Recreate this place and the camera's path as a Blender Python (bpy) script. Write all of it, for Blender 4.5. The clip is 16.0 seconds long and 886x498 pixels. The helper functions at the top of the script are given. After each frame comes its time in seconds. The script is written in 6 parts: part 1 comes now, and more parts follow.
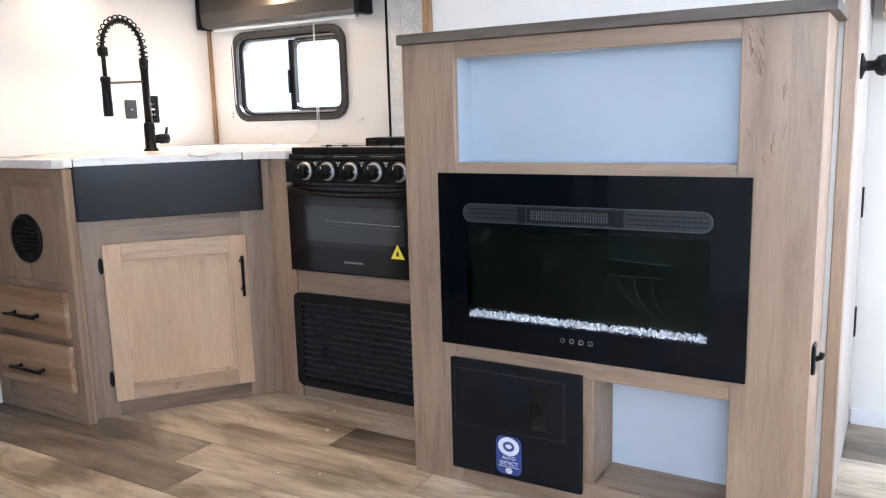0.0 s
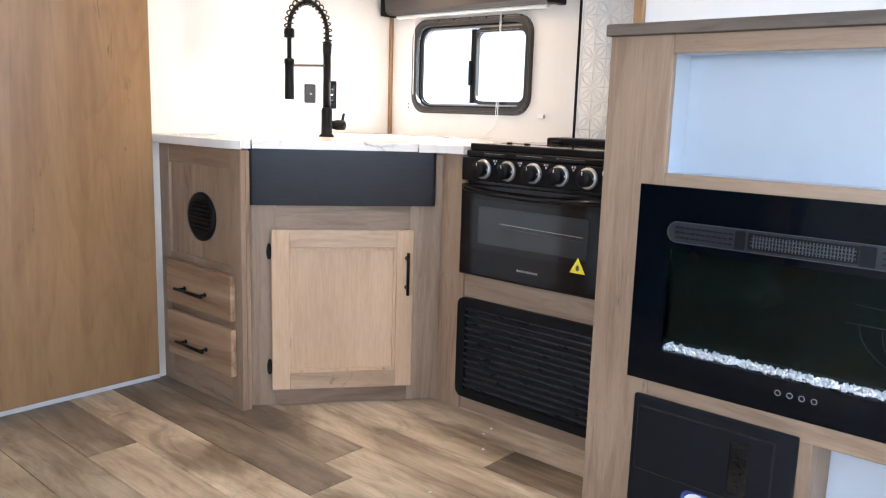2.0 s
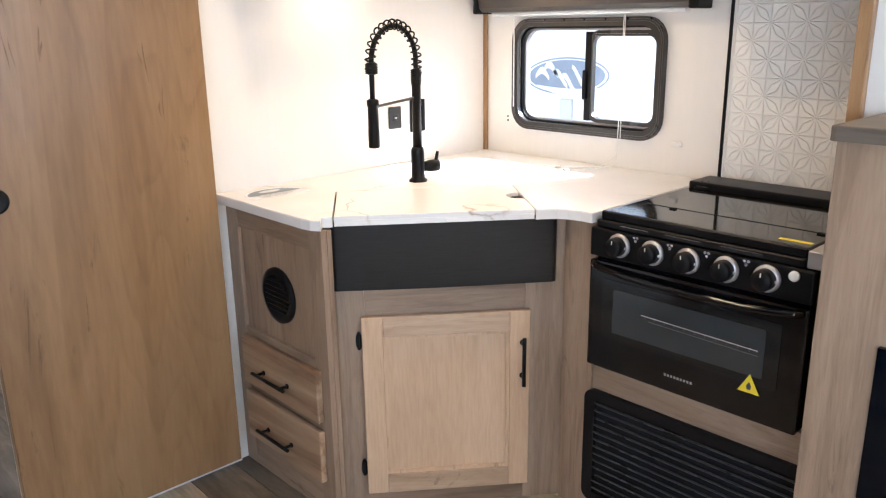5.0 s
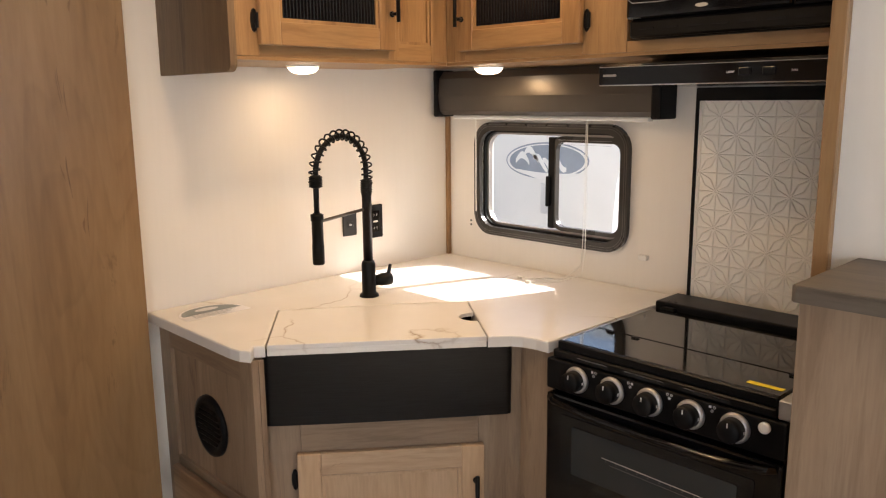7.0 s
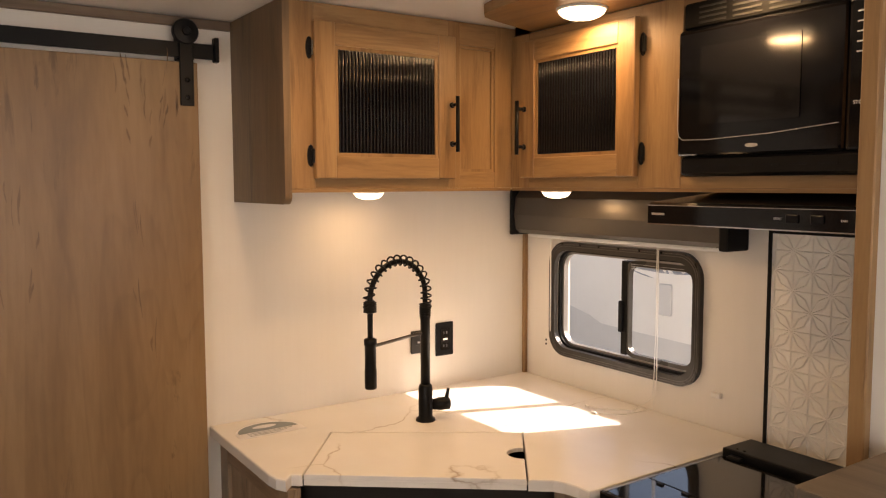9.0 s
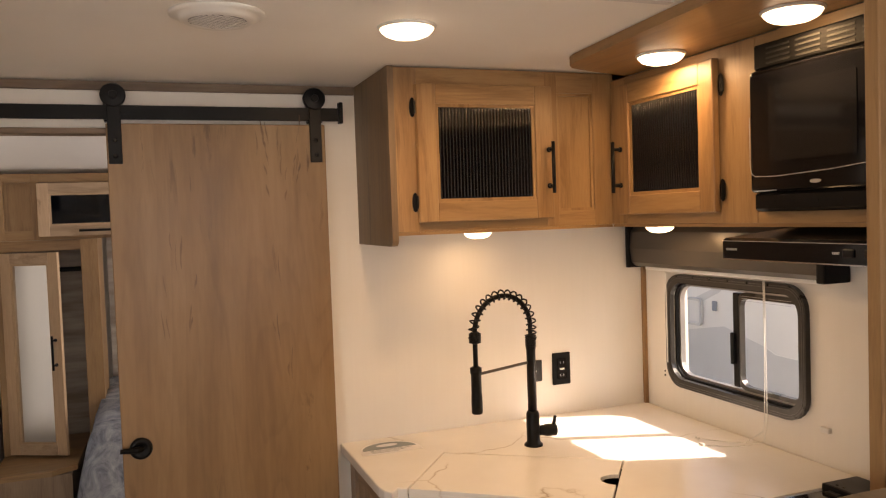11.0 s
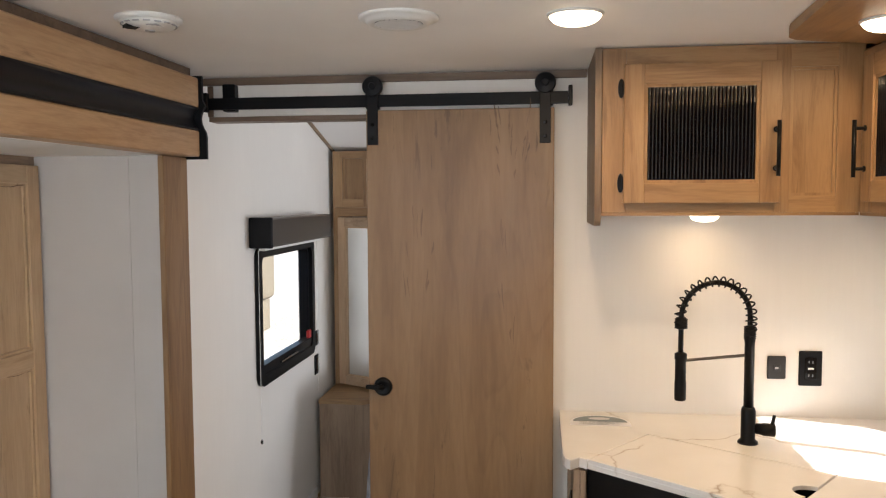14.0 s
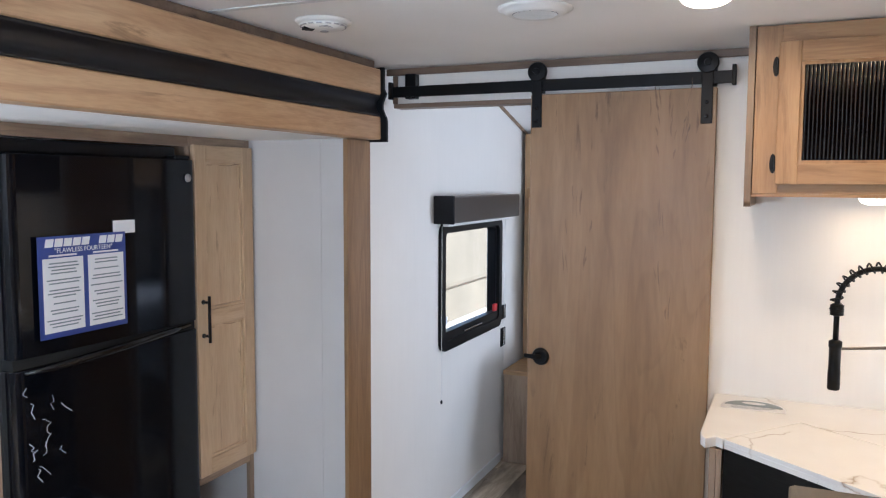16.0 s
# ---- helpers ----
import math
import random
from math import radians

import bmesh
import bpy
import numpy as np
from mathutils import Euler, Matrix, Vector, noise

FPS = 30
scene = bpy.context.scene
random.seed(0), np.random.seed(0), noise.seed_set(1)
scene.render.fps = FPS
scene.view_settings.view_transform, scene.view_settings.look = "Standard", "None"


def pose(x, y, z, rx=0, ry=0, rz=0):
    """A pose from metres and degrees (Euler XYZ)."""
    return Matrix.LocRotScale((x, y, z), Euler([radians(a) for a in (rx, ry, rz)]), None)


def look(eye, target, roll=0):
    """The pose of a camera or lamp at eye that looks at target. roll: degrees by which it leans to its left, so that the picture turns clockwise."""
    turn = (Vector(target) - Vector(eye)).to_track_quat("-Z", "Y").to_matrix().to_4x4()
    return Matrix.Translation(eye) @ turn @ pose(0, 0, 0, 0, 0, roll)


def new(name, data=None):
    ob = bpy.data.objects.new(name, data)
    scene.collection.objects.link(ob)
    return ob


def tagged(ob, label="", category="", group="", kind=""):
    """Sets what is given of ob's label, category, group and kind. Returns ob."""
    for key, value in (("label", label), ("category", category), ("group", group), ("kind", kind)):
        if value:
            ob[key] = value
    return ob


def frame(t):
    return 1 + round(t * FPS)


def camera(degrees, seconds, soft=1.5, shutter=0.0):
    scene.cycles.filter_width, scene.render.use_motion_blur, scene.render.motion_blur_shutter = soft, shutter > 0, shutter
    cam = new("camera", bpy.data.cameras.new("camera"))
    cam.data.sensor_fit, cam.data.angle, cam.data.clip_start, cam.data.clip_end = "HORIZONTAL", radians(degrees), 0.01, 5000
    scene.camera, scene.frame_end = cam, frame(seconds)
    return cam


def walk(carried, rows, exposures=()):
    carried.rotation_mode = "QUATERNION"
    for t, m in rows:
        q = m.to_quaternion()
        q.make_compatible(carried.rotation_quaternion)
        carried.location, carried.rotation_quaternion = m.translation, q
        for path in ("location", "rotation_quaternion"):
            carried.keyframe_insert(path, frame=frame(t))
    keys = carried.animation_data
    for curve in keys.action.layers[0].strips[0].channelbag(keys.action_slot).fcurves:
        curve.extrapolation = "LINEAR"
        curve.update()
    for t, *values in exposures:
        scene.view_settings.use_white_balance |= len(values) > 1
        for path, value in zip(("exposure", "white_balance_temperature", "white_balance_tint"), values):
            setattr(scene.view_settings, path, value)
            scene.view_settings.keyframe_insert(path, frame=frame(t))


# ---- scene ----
cam = camera(58.9, 16.0, soft=1.2)
METRES, EYE, TILT, LEAN, TURN = 2.6, 0.99, 0.0, 0.0, 30.6
ROWS = [
    (0.0, 0.0, 0.0, 0.0, -0.26, -9.72, 1.54),
    (0.5, -0.0118, 0.0073, 0.0002, 1.07, -10.01, 1.16),
    (1.0, -0.0219, 0.0263, -0.001, 3.55, -10.42, 0.29),
    (1.5, -0.0297, 0.0442, -0.0023, 7.04, -10.3, -1.78),
    (2.0, -0.043, 0.0772, -0.0012, 11.07, -9.88, -1.75),
    (2.5, -0.054, 0.1195, 0.0026, 14.33, -11.03, 0.54),
    (3.0, -0.0607, 0.171, 0.0364, 16.57, -14.48, 1.28),
    (3.5, -0.0729, 0.1928, 0.0802, 18.54, -15.79, 0.18),
    (6.0, -0.1453, 0.322, 0.1555, 13.98, -15.23, 1.41),
    (6.5, -0.1329, 0.3403, 0.1675, 14.05, -13.44, 1.23),
    (7.0, -0.1123, 0.3509, 0.1774, 15.38, -10.82, 0.55),
    (7.5, -0.0888, 0.3678, 0.1909, 17.54, -8.64, -0.81),
    (8.0, -0.0714, 0.3822, 0.2068, 19.94, -7.11, -1.06),
    (8.5, -0.0555, 0.392, 0.2163, 22.72, -5.83, -0.49),
    (11.0, 0.0791, 0.3828, 0.2342, 38.97, -2.39, 2.0),
    (11.5, 0.1081, 0.3956, 0.2363, 43.61, -2.14, 1.92),
    (12.0, 0.136, 0.4244, 0.2391, 49.08, -1.85, 1.22),
    (12.5, 0.1577, 0.455, 0.236, 54.22, -2.04, 0.32),
    (13.0, 0.1799, 0.4746, 0.2358, 58.97, -2.47, 0.36),
    (13.5, 0.2059, 0.4885, 0.2358, 62.29, -2.99, 0.64),
    (14.0, 0.2332, 0.5038, 0.2346, 66.52, -3.7, 0.26),
    (14.5, 0.2559, 0.519, 0.2323, 71.04, -3.98, -0.28),
    (15.0, 0.2754, 0.5392, 0.2314, 74.67, -4.1, 0.04),
    (15.5, 0.295, 0.5581, 0.2295, 79.1, -4.34, 0.09),
    (16.0, 0.3198, 0.5758, 0.2292, 83.37, -4.89, -0.24),
]
walk(cam, [(t, pose(0, 0, EYE, TILT, LEAN, TURN) @ pose(METRES * x, METRES * y, METRES * z, 90 + pitch, roll, yaw)) for t, x, y, z, yaw, pitch, roll in ROWS], [
    (0.0, 2.40, 5250, 10),
    (2.0, 2.60, 5300, 10),
    (3.7, 2.67, 5450, 10),
    (5.8, 1.94, 5200, 10),
    (6.2, 1.72, 5100, 10),
    (6.6, 1.64, 5250, 10),
    (7.0, 1.54, 6600, 14),
    (8.5, 1.28, 7900, 20),
    (11.0, 1.31, 7900, 20),
    (12.5, 1.43, 6850, 16),
    (14.0, 1.56, 6200, 11),
    (15.0, 1.80, 5400, 10),
    (16.0, 1.88, 5250, 10),
])
# strengths of the light
DAY_SLIDE, DAY_REAR, SIDE_FILL, DAY_BED_FAR, LAMP, LED_GLOW = 6.4, 8.0, 12.5, 7.0, 0.92, 2.2

# ---- world, sun, lights ----
SUN = Vector((0.44, 1.26, 1.0)).normalized()          # towards the sun
world = bpy.data.worlds.new("sky")
scene.world = world
world.use_nodes = True
wn = world.node_tree
sky = wn.nodes.new("ShaderNodeTexSky")
sky.sky_type, sky.sun_disc = "NISHITA", False
sky.sun_elevation, sky.sun_rotation = math.asin(SUN.z), math.atan2(SUN.x, SUN.y)
wn.links.new(sky.outputs[0], wn.nodes["Background"].inputs[0])
wn.nodes["Background"].inputs[1].default_value = 0.09
sun = bpy.data.lights.new("sun", "SUN")
sun.energy, sun.angle, sun.color = 5.0, radians(0.5), (1.0, 0.95, 0.88)
new("sun", sun).matrix_basis = look(SUN * 30, (0, 0, 0))


def area_lamp(name, place, target, w, h, power, colour, shape="RECTANGLE"):
    lamp = bpy.data.lights.new(name, "AREA")
    lamp.shape, lamp.size, lamp.energy, lamp.color = shape, w, power, colour
    if shape == "RECTANGLE":
        lamp.size_y = h
    ob = new(name, lamp)
    ob.matrix_basis = look(place, target)
    return ob


DAY = (0.86, 0.93, 1.0)
WARM = (1.0, 0.67, 0.35)
# Lamps in unseen window openings stand for daylight; three aim up at the ceiling.
area_lamp("daylight_slide_window", (0.15, -0.74, 1.20), (-0.1, 3, 2.8), 1.1, 0.7, DAY_SLIDE, DAY)
area_lamp("daylight_rear_window", (2.52, 1.0, 1.35), (-2, 0.6, 5.6), 1.3, 0.6, DAY_REAR, DAY)
# added fill for fascia, pantry and ceiling, no source known here
area_lamp("fill_rear_side", (1.97, 2.60, 1.2), (-1.4, -0.2, 2.9), 1.0, 1.1, SIDE_FILL, DAY)
area_lamp("daylight_bedroom_far_window", (-4.0, 2.60, 1.25), (-4.0, -1, 1.0), 0.8, 0.5, DAY_BED_FAR, (0.96, 0.97, 1.0))

# ---- materials ----


class Nodes:
    """A node material with a Principled shader and short ways to add nodes."""

    def __init__(self, name, rough=0.5, metal=0.0, colour=(0.5, 0.5, 0.5)):
        self.mat = bpy.data.materials.new(name)
        self.mat.use_nodes = True
        self.t = self.mat.node_tree
        self.b = self.t.nodes["Principled BSDF"]
        self.b.inputs["Roughness"].default_value = rough
        self.b.inputs["Metallic"].default_value = metal
        self.b.inputs["Base Color"].default_value = (*colour, 1)

    def add(self, kind, **kw):
        n = self.t.nodes.new(kind)
        for k, v in kw.items():
            setattr(n, k, v)
        return n

    def link(self, a, b):
        self.t.links.new(a, b)

    def coords(self, scale=(1, 1, 1), spread=True, turn=0.0):
        tc = self.add("ShaderNodeTexCoord")
        out = tc.outputs["Object"]
        if turn:
            spin = self.add("ShaderNodeMapping")
            spin.inputs["Rotation"].default_value = (0, 0, radians(-turn))
            self.link(out, spin.inputs["Vector"])
            out = spin.outputs[0]
        if spread:
            info = self.add("ShaderNodeObjectInfo")
            mul = self.add("ShaderNodeMath", operation="MULTIPLY")
            mul.inputs[1].default_value = 37.0
            self.link(info.outputs["Random"], mul.inputs[0])
            plus = self.add("ShaderNodeVectorMath", operation="ADD")
            self.link(out, plus.inputs[0])
            self.link(mul.outputs[0], plus.inputs[1])
            out = plus.outputs[0]
        m = self.add("ShaderNodeMapping")
        m.inputs["Scale"].default_value = scale
        self.link(out, m.inputs["Vector"])
        return m.outputs[0]

    def noise(self, vec, scale, detail=4.0, rough=0.55, distort=0.0):
        n = self.add("ShaderNodeTexNoise")
        for k, v in (("Scale", scale), ("Detail", detail), ("Roughness", rough), ("Distortion", distort)):
            n.inputs[k].default_value = v
        self.link(vec, n.inputs["Vector"])
        return n.outputs["Fac"]

    def ramp(self, fac, stops):
        r = self.add("ShaderNodeValToRGB")
        e = r.color_ramp.elements
        while len(e) < len(stops):
            e.new(0.5)
        for el, (p, c) in zip(e, stops):
            el.position, el.color = p, (*c, 1)
        self.link(fac, r.inputs[0])
        return r.outputs[0]

    def mix(self, fac, a, b, blend="MIX"):
        m = self.add("ShaderNodeMix", data_type="RGBA", blend_type=blend)
        for sock, val in ((m.inputs[0], fac), (m.inputs[6], a), (m.inputs[7], b)):
            if isinstance(val, (int, float)):
                sock.default_value = val
            elif isinstance(val, tuple):
                sock.default_value = (*val, 1)
            else:
                self.link(val, sock)
        return m.outputs[2]

    def colour(self, out):
        self.link(out, self.b.inputs["Base Color"])

    def bump(self, fac, strength, distance=0.002):
        n = self.add("ShaderNodeBump")
        n.inputs["Strength"].default_value, n.inputs["Distance"].default_value = strength, distance
        self.link(fac, n.inputs["Height"])
        self.link(n.outputs[0], self.b.inputs["Normal"])

    def gloss(self, fac, low, high):
        m = self.add("ShaderNodeMapRange")
        m.inputs["To Min"].default_value, m.inputs["To Max"].default_value = low, high
        self.link(fac, m.inputs["Value"])
        self.link(m.outputs[0], self.b.inputs["Roughness"])


def wood(name, dark, mid, light, grain="z", rough=0.45, knots=0.5, fine=1.0, stretch=0.10, turn=0.0, figure=0.06):
    n = Nodes(name, rough)
    along = {"x": (stretch, 1, 1), "y": (1, stretch, 1), "z": (1, 1, stretch)}[grain]
    v = n.coords(along, True, turn)
    broad = n.noise(v, 5.0, 5.0, 0.6, 1.4)
    streak = n.noise(v, 26.0 * fine, 5.0, 0.65, 0.6)
    pores = n.noise(v, 190.0 * fine, 2.0, 0.5)
    base = n.ramp(broad, [(0.30, dark), (0.48, mid), (0.68, light)])
    lines = n.ramp(streak, [(0.36, tuple(c * 0.74 for c in mid)), (0.50, (1, 1, 1))])
    col = n.mix(knots, base, lines, "MULTIPLY")
    col = n.mix(0.18, col, n.ramp(pores, [(0.35, (0.55, 0.5, 0.45)), (0.6, (1, 1, 1))]), "MULTIPLY")
    cloud = n.noise(n.coords((1, 1, 0.4)), 2.2, 2.0)
    col = n.mix(0.35, col, n.ramp(cloud, [(0.35, (0.80, 0.78, 0.76)), (0.65, (1, 1, 1))]), "MULTIPLY")
    mineral = n.noise(n.coords((1.6, 1.6, 1.6 * stretch) if grain == "z" else along), 9.0, 6.0, 0.7, 2.0)
    patch = n.noise(n.coords((1, 1, 0.5)), 3.0, 1.0)
    gate = n.mix(1.0, n.ramp(mineral, [(0.58, (0, 0, 0)), (0.66, (1, 1, 1))]), n.ramp(patch, [(0.50, (0, 0, 0)), (0.62, (1, 1, 1))]), "MULTIPLY")
    col = n.mix(gate, col, tuple(c * 0.62 for c in dark))
    rise = n.add("ShaderNodeMath", operation="MULTIPLY")
    rise.inputs[1].default_value = 15.0
    n.link(n.noise(v, 2.6, 2.5, 0.5, 0.5), rise.inputs[0])
    ringed = n.add("ShaderNodeMath", operation="FRACT")
    n.link(rise.outputs[0], ringed.inputs[0])
    shade = n.ramp(n.noise(v, 7.0, 3.0, 0.6), [(0.44, (1, 1, 1)), (0.62, (0.62, 0.56, 0.50))])
    lines = n.ramp(ringed.outputs[0], [(0.0, (1, 1, 1)), (0.70, (0.93, 0.91, 0.89)), (0.93, (0.60, 0.54, 0.48)), (1.0, (1, 1, 1))])
    col = n.mix(figure, col, n.mix(1.0, lines, shade, "MULTIPLY"), "MULTIPLY")
    n.colour(col)
    n.gloss(streak, rough - 0.07, rough + 0.10)
    n.bump(pores, 0.12, 0.001)
    return n.mat


def plain(name, colour, rough=0.5, metal=0.0, vary=0.12, scale=9.0, bump=0.08, grain=260.0, coat=0.0, spec=0.5):
    n = Nodes(name, rough, metal)
    n.b.inputs["Specular IOR Level"].default_value = spec
    v = n.coords()
    big = n.noise(v, scale, 3.0)
    small = n.noise(v, grain, 2.0)
    lo, hi = tuple(c * (1 - vary) for c in colour), tuple(min(1, c * (1 + vary * 0.6)) for c in colour)
    n.colour(n.ramp(big, [(0.3, lo), (0.7, hi)]))
    n.gloss(big, max(0.02, rough - 0.06), min(1, rough + 0.08))
    if bump:
        n.bump(small, bump, 0.0008)
    if coat:
        n.b.inputs["Coat Weight"].default_value = coat
        n.b.inputs["Coat Roughness"].default_value = 0.04
    return n.mat


def glow(name, colour, strength):
    n = Nodes(name, 0.4, 0, (0.9, 0.88, 0.84))
    n.b.inputs["Emission Color"].default_value = (*colour, 1)
    n.b.inputs["Emission Strength"].default_value = strength
    return n.mat


def glass(name, tint=(1, 1, 1), rough=0.0):
    n = Nodes(name, rough, 0, tint)
    n.b.inputs["Transmission Weight"].default_value = 1.0
    n.b.inputs["IOR"].default_value = 1.05
    n.b.inputs["Specular IOR Level"].default_value = 0.5
    return n.mat


FRAME_WOOD = wood("greige_maple_frame", (0.232, 0.157, 0.102), (0.314, 0.221, 0.147), (0.380, 0.279, 0.194), "z", 0.45, 0.3)
FRAME_WOOD_X = wood("greige_maple_rail_x", (0.232, 0.157, 0.102), (0.314, 0.221, 0.147), (0.380, 0.279, 0.194), "x", 0.45, 0.35)
DOOR_WOOD = wood("light_maple_door", (0.53, 0.365, 0.225), (0.58, 0.405, 0.255), (0.62, 0.44, 0.285), "z", 0.42, 0.08, 0.8)
DOOR_WOOD_X = wood("light_maple_rail_x", (0.41, 0.285, 0.18), (0.49, 0.35, 0.23), (0.55, 0.41, 0.28), "x", 0.42, 0.4)
DOOR_WOOD_Y = wood("light_maple_rail_y", (0.41, 0.285, 0.18), (0.49, 0.35, 0.23), (0.55, 0.41, 0.28), "y", 0.42, 0.4)
FRAME_WOOD_D = wood("greige_maple_rail_d", (0.232, 0.157, 0.102), (0.314, 0.221, 0.147), (0.380, 0.279, 0.194), "x", 0.45, 0.35, turn=52.3)
DOOR_WOOD_D = wood("light_maple_rail_d", (0.41, 0.285, 0.18), (0.49, 0.35, 0.23), (0.55, 0.41, 0.28), "x", 0.42, 0.3, turn=52.3)
PANTRY_WOOD = wood("cream_maple_door", (0.48, 0.342, 0.205), (0.55, 0.400, 0.248), (0.59, 0.438, 0.278), "z", 0.42, 0.12, 0.7)
PANTRY_WOOD_X = wood("cream_maple_rail", (0.48, 0.342, 0.205), (0.55, 0.400, 0.248), (0.59, 0.438, 0.278), "x", 0.42, 0.25)
BARN_WOOD = wood("maple_plywood", (0.212, 0.120, 0.050), (0.258, 0.151, 0.066), (0.298, 0.182, 0.085), "z", 0.38, 0.10, 0.45, 0.13, figure=0.24)
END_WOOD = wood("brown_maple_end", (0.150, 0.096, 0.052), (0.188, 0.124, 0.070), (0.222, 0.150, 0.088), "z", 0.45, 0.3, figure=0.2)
DRAWER_WOOD = wood("striped_maple_drawer", (0.30, 0.18, 0.10), (0.48, 0.34, 0.215), (0.66, 0.50, 0.345), "x", 0.42, 0.45, 1.0, 0.07, figure=0.6)
POST_WOOD = wood("streaked_maple_post", (0.236, 0.136, 0.060), (0.290, 0.172, 0.078), (0.335, 0.206, 0.098), "z", 0.38, 0.3, 0.8, 0.10, figure=0.4)
UPPER_WOOD = wood("warm_maple_upper", (0.285, 0.159, 0.068), (0.341, 0.201, 0.091), (0.387, 0.241, 0.116), "z", 0.42, 0.35)
UPPER_WOOD_Y = wood("warm_maple_upper_y", (0.285, 0.159, 0.068), (0.341, 0.201, 0.091), (0.387, 0.241, 0.116), "y", 0.42, 0.35)
UPPER_WOOD_X = wood("warm_maple_upper_x", (0.285, 0.159, 0.068), (0.341, 0.201, 0.091), (0.387, 0.241, 0.116), "x", 0.42, 0.35)
DARK_TRIM = wood("brown_trim", (0.13, 0.085, 0.055), (0.18, 0.12, 0.08), (0.22, 0.155, 0.105), "y", 0.45, 0.3)
TOP_LAM = wood("grey_brown_laminate", (0.082, 0.064, 0.049), (0.115, 0.092, 0.070), (0.148, 0.120, 0.093), "x", 0.52, 0.4)
BLACK = plain("satin_black_metal", (0.005, 0.005, 0.0055), 0.36, 0.0, 0.3, spec=0.18)
BLACK_PLASTIC = plain("black_plastic", (0.006, 0.0063, 0.0075), 0.45, 0.0, 0.25, 14, 0.15, 420, spec=0.18)
GREY_PLASTIC = plain("charcoal_plastic", (0.0065, 0.0075, 0.0105), 0.48, 0.0, 0.2, 14, 0.2, 420, spec=0.16)
BLACK_GLOSS = plain("gloss_black_enamel", (0.004, 0.004, 0.005), 0.08, 0.0, 0.2, 6, 0.0, spec=0.4)
BLACK_GLASS = plain("black_glass", (0.002, 0.003, 0.005), 0.03, 0.0, 0.1, 6, 0.0, spec=0.16)
LID_GLASS = plain("black_lid_glass", (0.006, 0.006, 0.007), 0.03, 0.0, 0.1, 6, 0.0, spec=0.75)
# base lifted and bluish in place of the room's reflection in the pane
OVEN_GLASS = plain("oven_glass_reflection_tint", (0.024, 0.030, 0.034), 0.03, 0.0, 0.1, 5, 0, spec=0.7)
OVEN_BORDER = plain("smoked_oven_border", (0.007, 0.009, 0.011), 0.05, 0.0, 0.1, 5, 0, spec=0.5)
LOUVRE = plain("dark_louvre_plastic", (0.020, 0.022, 0.027), 0.28, 0.0, 0.15, 12, 0.05, 300, spec=0.6)
TRAILER_GREY = plain("grey_trailer_graphic", (0.58, 0.58, 0.57), 0.4, 0, 0.08, 1.5, 0.0)
EMBLEM_DARK = plain("slate_emblem", (0.25, 0.28, 0.32), 0.4, 0, 0.1)
WHITE_PLASTIC = plain("white_plastic", (0.78, 0.77, 0.74), 0.4, 0, 0.04)
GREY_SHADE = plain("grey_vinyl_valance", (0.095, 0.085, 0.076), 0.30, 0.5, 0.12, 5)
CHROME = plain("chrome", (0.6, 0.6, 0.6), 0.15, 1.0, 0.05)
GREY_METAL = plain("grey_knob_ring", (0.42, 0.42, 0.43), 0.35, 0.6, 0.05)
DARK_INSIDE = plain("dark_inside", (0.006, 0.006, 0.006), 0.8)
CORD = plain("white_cord", (0.75, 0.74, 0.70), 0.6, 0, 0.05)
PLATE_GREY = plain("charcoal_wall_plate", (0.030, 0.031, 0.033), 0.4, 0.0, 0.1, spec=0.4)
YELLOW = plain("yellow_sticker", (0.75, 0.62, 0.02), 0.45, 0, 0.05)
PAPER = plain("white_paper", (0.74, 0.74, 0.76), 0.55, 0, 0.04)
BLUE_PRINT = plain("blue_print", (0.035, 0.06, 0.25), 0.4, 0, 0.1)
INK = plain("dark_ink", (0.05, 0.05, 0.07), 0.6, 0, 0.1)
GREY_PRINT = plain("grey_blue_print", (0.20, 0.24, 0.26), 0.45, 0, 0.15)
MIRROR = plain("mirror", (0.82, 0.84, 0.84), 0.02, 1.0, 0.01, 4, 0.0)
PANE = glass("clear_pane")
# white niche board with the niche's bluish shade put into its colour
PANEL_SHADED = plain("shaded_white_board", (0.42, 0.47, 0.53), 0.45, 0, 0.05, 3, 0.03)
WINDOW_BLACK = plain("window_black", (0.034, 0.031, 0.028), 0.28, 0.2, 0.2, 8, 0.05, 200, spec=0.5)
SLOT_GREY = plain("slot_grey", (0.007, 0.009, 0.014), 0.45, 0, 0.1)
STREAK = plain("dark_wood_streak", (0.165, 0.092, 0.040), 0.5, 0, 0.3, 30)
MATT_BLACK = plain("matt_black_trim", (0.006, 0.006, 0.006), 0.6, 0.0, 0.2, 12, 0.1, 300, spec=0.06)
REED_GLASS = plain("black_reeded_glass", (0.003, 0.003, 0.004), 0.05, 0.0, 0.1, 6, 0.0, spec=0.42)
FRIDGE_BLACK = plain("fridge_black", (0.003, 0.0038, 0.006), 0.06, 0.0, 0.2, 3, 0.0, spec=0.26)
SPLASH_WHITE = plain("pressed_white_panel", (0.86, 0.83, 0.77), 0.42, 0, 0.04)
# the same white board, paler for the better lit lower niche
PANEL_LIT = plain("lit_white_board", (0.56, 0.61, 0.68), 0.45, 0, 0.05, 3, 0.03)
HEATER_GREY = plain("heater_grey", (0.075, 0.08, 0.09), 0.4, 0.4, 0.1)
CREASE = plain("clear_film", (0.6, 0.62, 0.65), 0.15, 0.2)
FAINT_CREASE = plain("faint_film_crease", (0.045, 0.05, 0.05), 0.4, 0.0)
